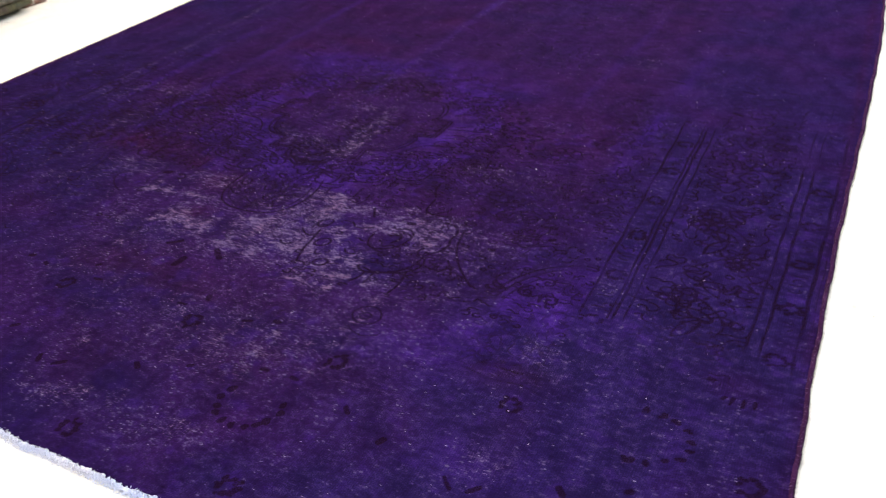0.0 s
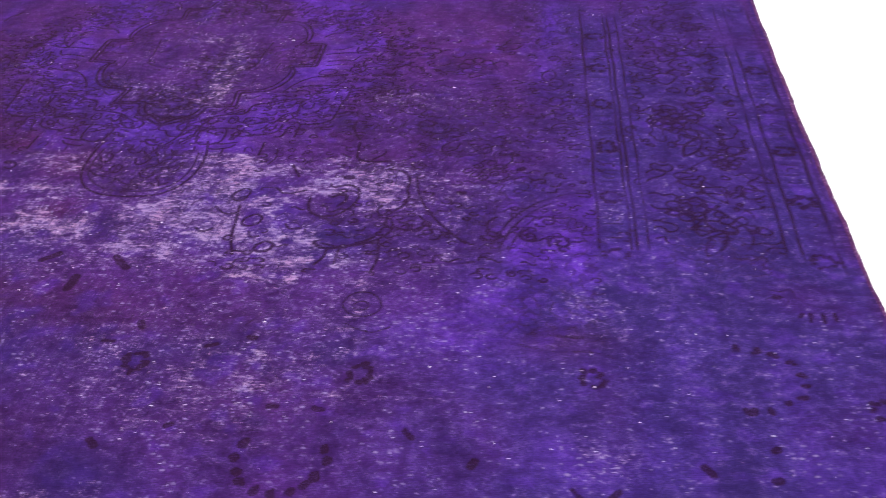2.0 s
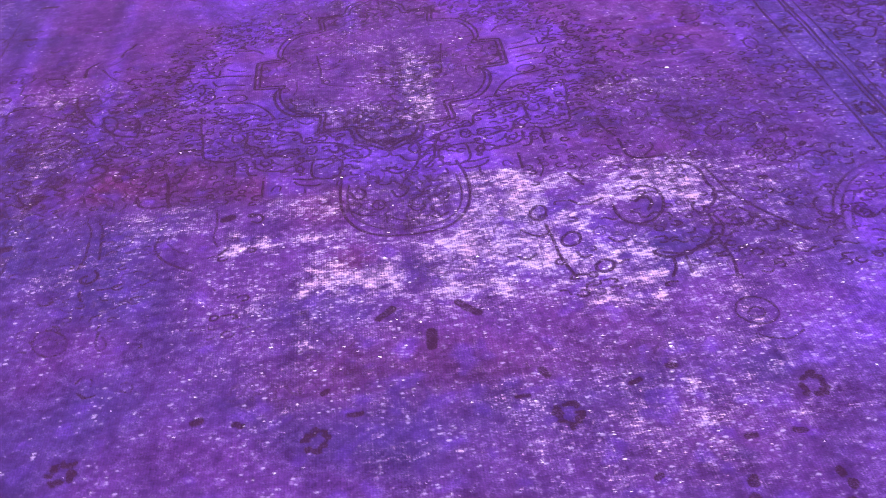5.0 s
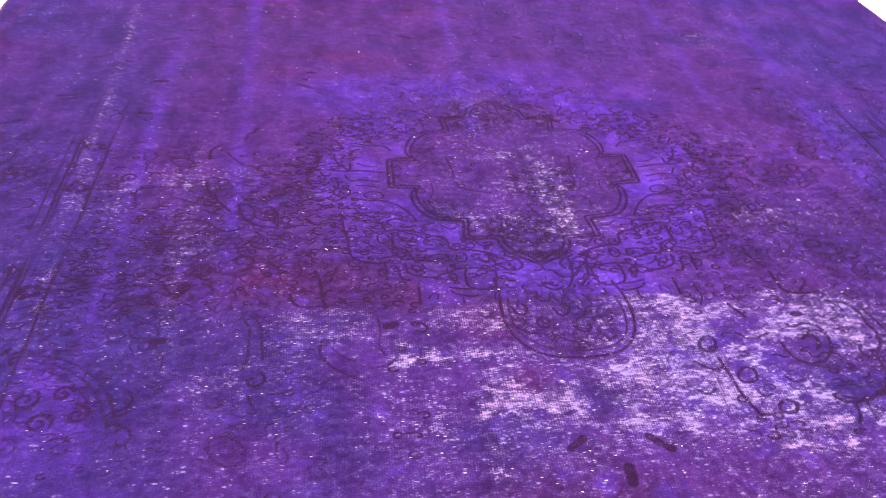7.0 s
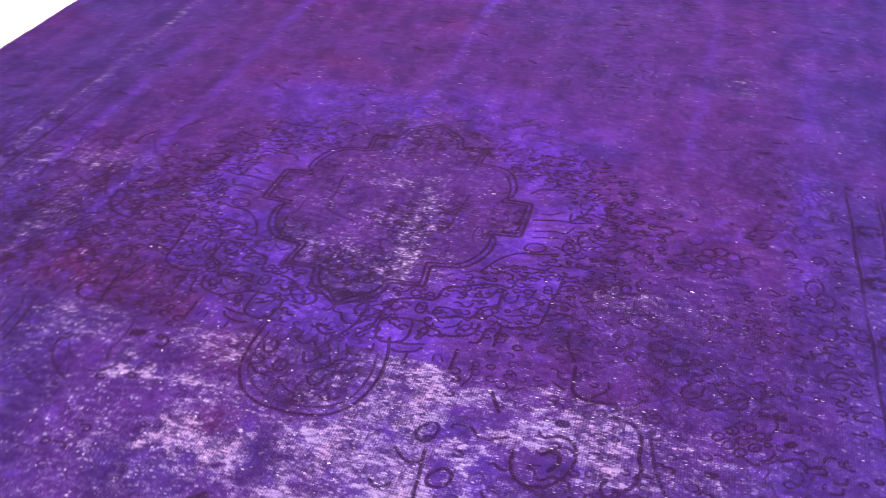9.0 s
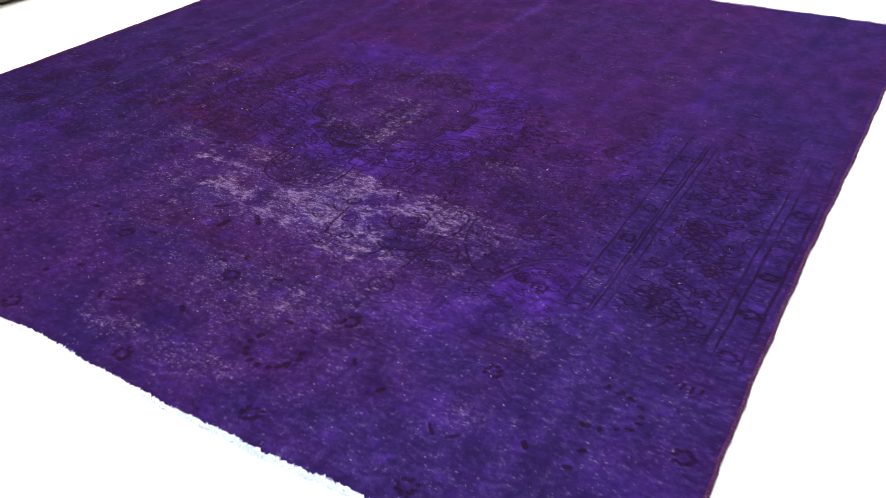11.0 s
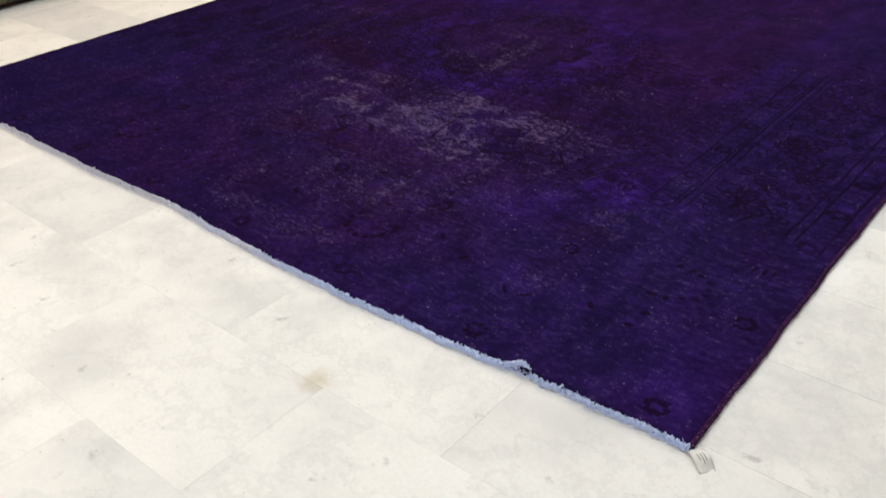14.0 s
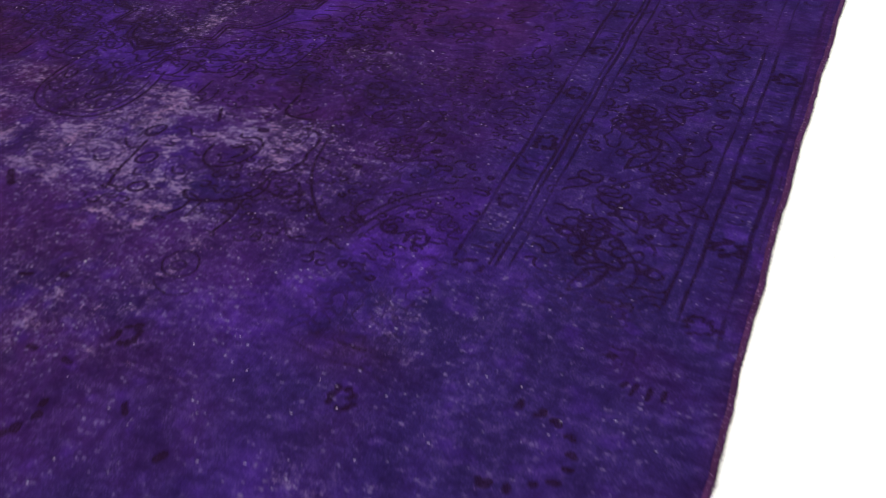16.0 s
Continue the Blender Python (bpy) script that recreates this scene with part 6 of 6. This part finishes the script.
PALE = plain_material("pale_cotton_fringe", (0.62, 0.60, 0.55), 0.95, 0.2, 30.0)


def folded_carpet(colour, depth, length, thick, seed, plies=2, near_cord=False):
    """A carpet folded flat: the folds make a round nose along its front (local x = 0), the plies show at its ends."""
    r = random.Random(seed)
    thing = new("folded_carpet")
    ply = thick / plies
    for p in range(plies):
        ns, nl = 9, 40
        verts, faces = [], []
        ph = [r.uniform(0, 6.28) for _ in range(4)]
        shift = r.uniform(-0.012, 0.012)
        for i in range(nl + 1):
            y = length * i / nl
            wave = 0.010 * math.sin(3.1 * y + ph[0]) + 0.006 * math.sin(8.0 * y + ph[1]) + 0.002 * math.sin(31.0 * y + ph[2])
            sag = 0.004 * math.sin(4.7 * y + ph[2])
            th = ply * (0.88 + 0.07 * math.sin(5.3 * y + ph[3]) + 0.04 * math.sin(17.0 * y + ph[0]))
            ring = [(depth, p * ply)]
            for k in range(ns):
                a = math.pi * k / (ns - 1)
                ring.append((shift + wave + th * 0.55 - th * 0.55 * math.sin(a), p * ply + th / 2 - th / 2 * math.cos(a) + sag * (0 if p == 0 and k == 0 else 0.3)))
            ring.append((depth, p * ply + th))
            verts += [(px, y, max(0.0, pz)) for px, pz in ring]
        m = ns + 2
        for i in range(nl):
            for k in range(m):
                q = (k + 1) % m
                faces.append((i * m + k, i * m + q, (i + 1) * m + q, (i + 1) * m + k))
        faces.append(tuple(range(m)))
        faces.append(tuple(nl * m + k for k in range(m - 1, -1, -1)))
        part("ply", (verts, faces), WOOLS[colour], thing, "", True)
    # pale overcast edges that show at the ends of the fold
    runs = [[(thick * 0.32 - thick * 0.40 * math.sin(a), length, thick / 2 - thick * 0.44 * math.cos(a)) for a in (math.pi * k / 14 for k in range(15))]]
    if near_cord:
        runs += [[(0.02 + 0.7 * k / 24, 0.0, (p + 0.5) * ply + 0.10 * ply * math.sin(1.7 * k + p)) for k in range(25)] for p in range(plies)]
    for run in runs:
        verts, faces = [], []
        for k, (cx, cy, cz) in enumerate(run):
            for s in range(6):
                w = 2 * math.pi * s / 6
                rr = 0.0036 * (1 + 0.25 * math.sin(5 * k))
                verts.append((cx + rr * math.cos(w), cy + rr * math.sin(w), max(0.0, cz + 0.4 * rr * math.sin(w) + (rr * math.cos(w) if cy == 0.0 else 0.0))))
            if k:
                faces += [(6 * k - 6 + s, 6 * k - 6 + (s + 1) % 6, 6 * k + (s + 1) % 6, 6 * k + s) for s in range(6)]
        part("edge_cord", (verts, faces), PALE, thing, "pale overcast edge cord", True)
    return thing


# lowest row: very dark wool set back, in place of the shadowed gap
LEFT_ROWS = (("wine", 0.026, 0.00, 0.07), ("olive", 0.041, 0.03, 0.00), ("moss", 0.038, -0.02, 0.00), ("maroon", 0.032, -0.03, 0.03), ("slate", 0.038, -0.01, 0.00),
             ("teal", 0.023, -0.02, 0.02), ("tan", 0.027, 0.00, 0.01), ("lilac", 0.027, 0.10, 0.02), ("slate", 0.028, 0.08, 0.03), ("rust", 0.030, -0.03, 0.02),
             ("moss", 0.034, -0.04, 0.03), ("maroon", 0.030, -0.02, 0.03), ("lilac", 0.034, 0.03, 0.02), ("slate", 0.036, 0.0, 0.04), ("tan", 0.034, -0.02, 0.02),
             ("teal", 0.030, 0.02, 0.03), ("rust", 0.034, -0.03, 0.04), ("moss", 0.036, 0.0, 0.03))


def left_stack(rows, x_front, y0, length, group, depth=0.95, lean=0.0, near_cord=False, plies=1):
    """Fronts face the rug (towards +x)."""
    z = 0.0
    for k, (colour, thick, along, front) in enumerate(rows):
        ob = folded_carpet(colour, depth, length, thick, 200 + k + int(y0 * 50), plies, near_cord)
        ob.matrix_world = Matrix.Translation((x_front - front, y0 + along, z)) @ Matrix.Rotation(radians(lean), 4, "Z") @ Matrix.Diagonal((-1, 1, 1, 1))
        where = "on the marble floor under others" if k == 0 else "lying in a stack of carpets"
        tagged(ob, f"{WORDS[colour]} folded wool carpet {where}", "carpet", group)
        z += thick * 0.99


left_stack(LEFT_ROWS, -3.655, -0.60, 2.72, "carpets stacked beside the rug")
left_stack((("rust", 0.040, 0.02, 0.0), ("dark", 0.060, 0.02, 0.01), ("slate", 0.05, 0.0, 0.03)), -3.74, 2.14, 0.13, "rolled ends behind the stack", 0.6)
left_stack((("tan", 0.040, 0.00, 0.0), ("slate", 0.050, -0.01, 0.02), ("blue", 0.060, 0.01, 0.02), ("slate", 0.055, -0.02, 0.03), ("blue", 0.06, 0.0, 0.03), ("lilac", 0.06, -0.02, 0.03)),
           -3.66, 2.55, 2.0, "carpets stacked further along", 0.85, -2.0, True, 2)


def right_stack(rows, x_front, y0, length, group, depth=0.9):
    z = 0.0
    for k, (colour, thick, along, front) in enumerate(rows):
        ob = folded_carpet(colour, depth, length, thick, 400 + k)
        ob.matrix_world = pose(x_front, y0, z, 0, 0, 4.5) @ pose(front, along, 0)
        where = "on the marble floor under others" if k == 0 else "lying in a stack of carpets"
        tagged(ob, f"{WORDS[colour]} folded wool carpet {where}", "carpet", group)
        z += thick * 0.99


right_stack((("blue", 0.055, 0.0, 0.0), ("maroon", 0.055, 0.01, 0.01), ("blue", 0.06, 0.0, 0.02), ("lilac", 0.05, 0.02, 0.02), ("teal", 0.05, 0.0, 0.03), ("moss", 0.06, 0.01, 0.02)),
            0.475, 1.72, 2.3, "carpets stacked across the aisle")

# ---------------------------------------------------------------- floor tiles, one by one
ROWS_Y = [-0.275 - 0.3225 * k for k in range(13, -1, -1)] + [0.015, 0.30] + [0.585 + 0.3225 * k for k in range(23)]
TILE_L = 0.58


def tile_mesh(w, h):
    bm = bmesh.new()
    box(bm, 0, 0, -0.012, w - 0.0003, h - 0.0006, 0.0, 0.0002)
    mesh = bpy.data.meshes.new("tile")
    bm.to_mesh(mesh)
    bm.free()
    mesh.materials.append(MARBLE)
    return mesh


cache, far_v, far_f = {}, [], []
count = 0
for k, (ya, yb) in enumerate(zip(ROWS_Y[:-1], ROWS_Y[1:])):
    x = (-0.612 if yb < 0.1 else 0.24) - 13 * TILE_L
    if (k % 2 == 1) == (yb < 0.1):
        x += TILE_L / 2
    while x < X1:
        xa, xb = max(x, X0), min(x + TILE_L, X1)
        y0, y1 = max(ya, Y0), min(yb, Y1)
        x += TILE_L
        if xb - xa < 0.02 or y1 - y0 < 0.02:
            continue
        under = -2.75 < xa and xb < -0.15 and 0.15 < y0 and y1 < 3.3
        near = not under and xa > -4.3 and xb < 1.9 and y0 > -1.7 and y1 < 5.2
        if near and count < 300:
            key = (round(xb - xa, 3), round(y1 - y0, 3))
            if key not in cache:
                cache[key] = tile_mesh(*key)
            t = new("tile", cache[key])
            t.parent = floor
            t.location = (xa, y0, 0.0)
            count += 1
        else:
            n = len(far_v)
            far_v += [(xa, y0, -0.0004), (xb - 0.0005, y0, -0.0004), (xb - 0.0005, y1 - 0.0005, -0.0004), (xa, y1 - 0.0005, -0.0004)]
            far_f.append((n, n + 1, n + 2, n + 3))
tagged(part("tile_rest", (far_v, far_f), MARBLE, floor, "pale marble tiles further off"), kind="stuff")
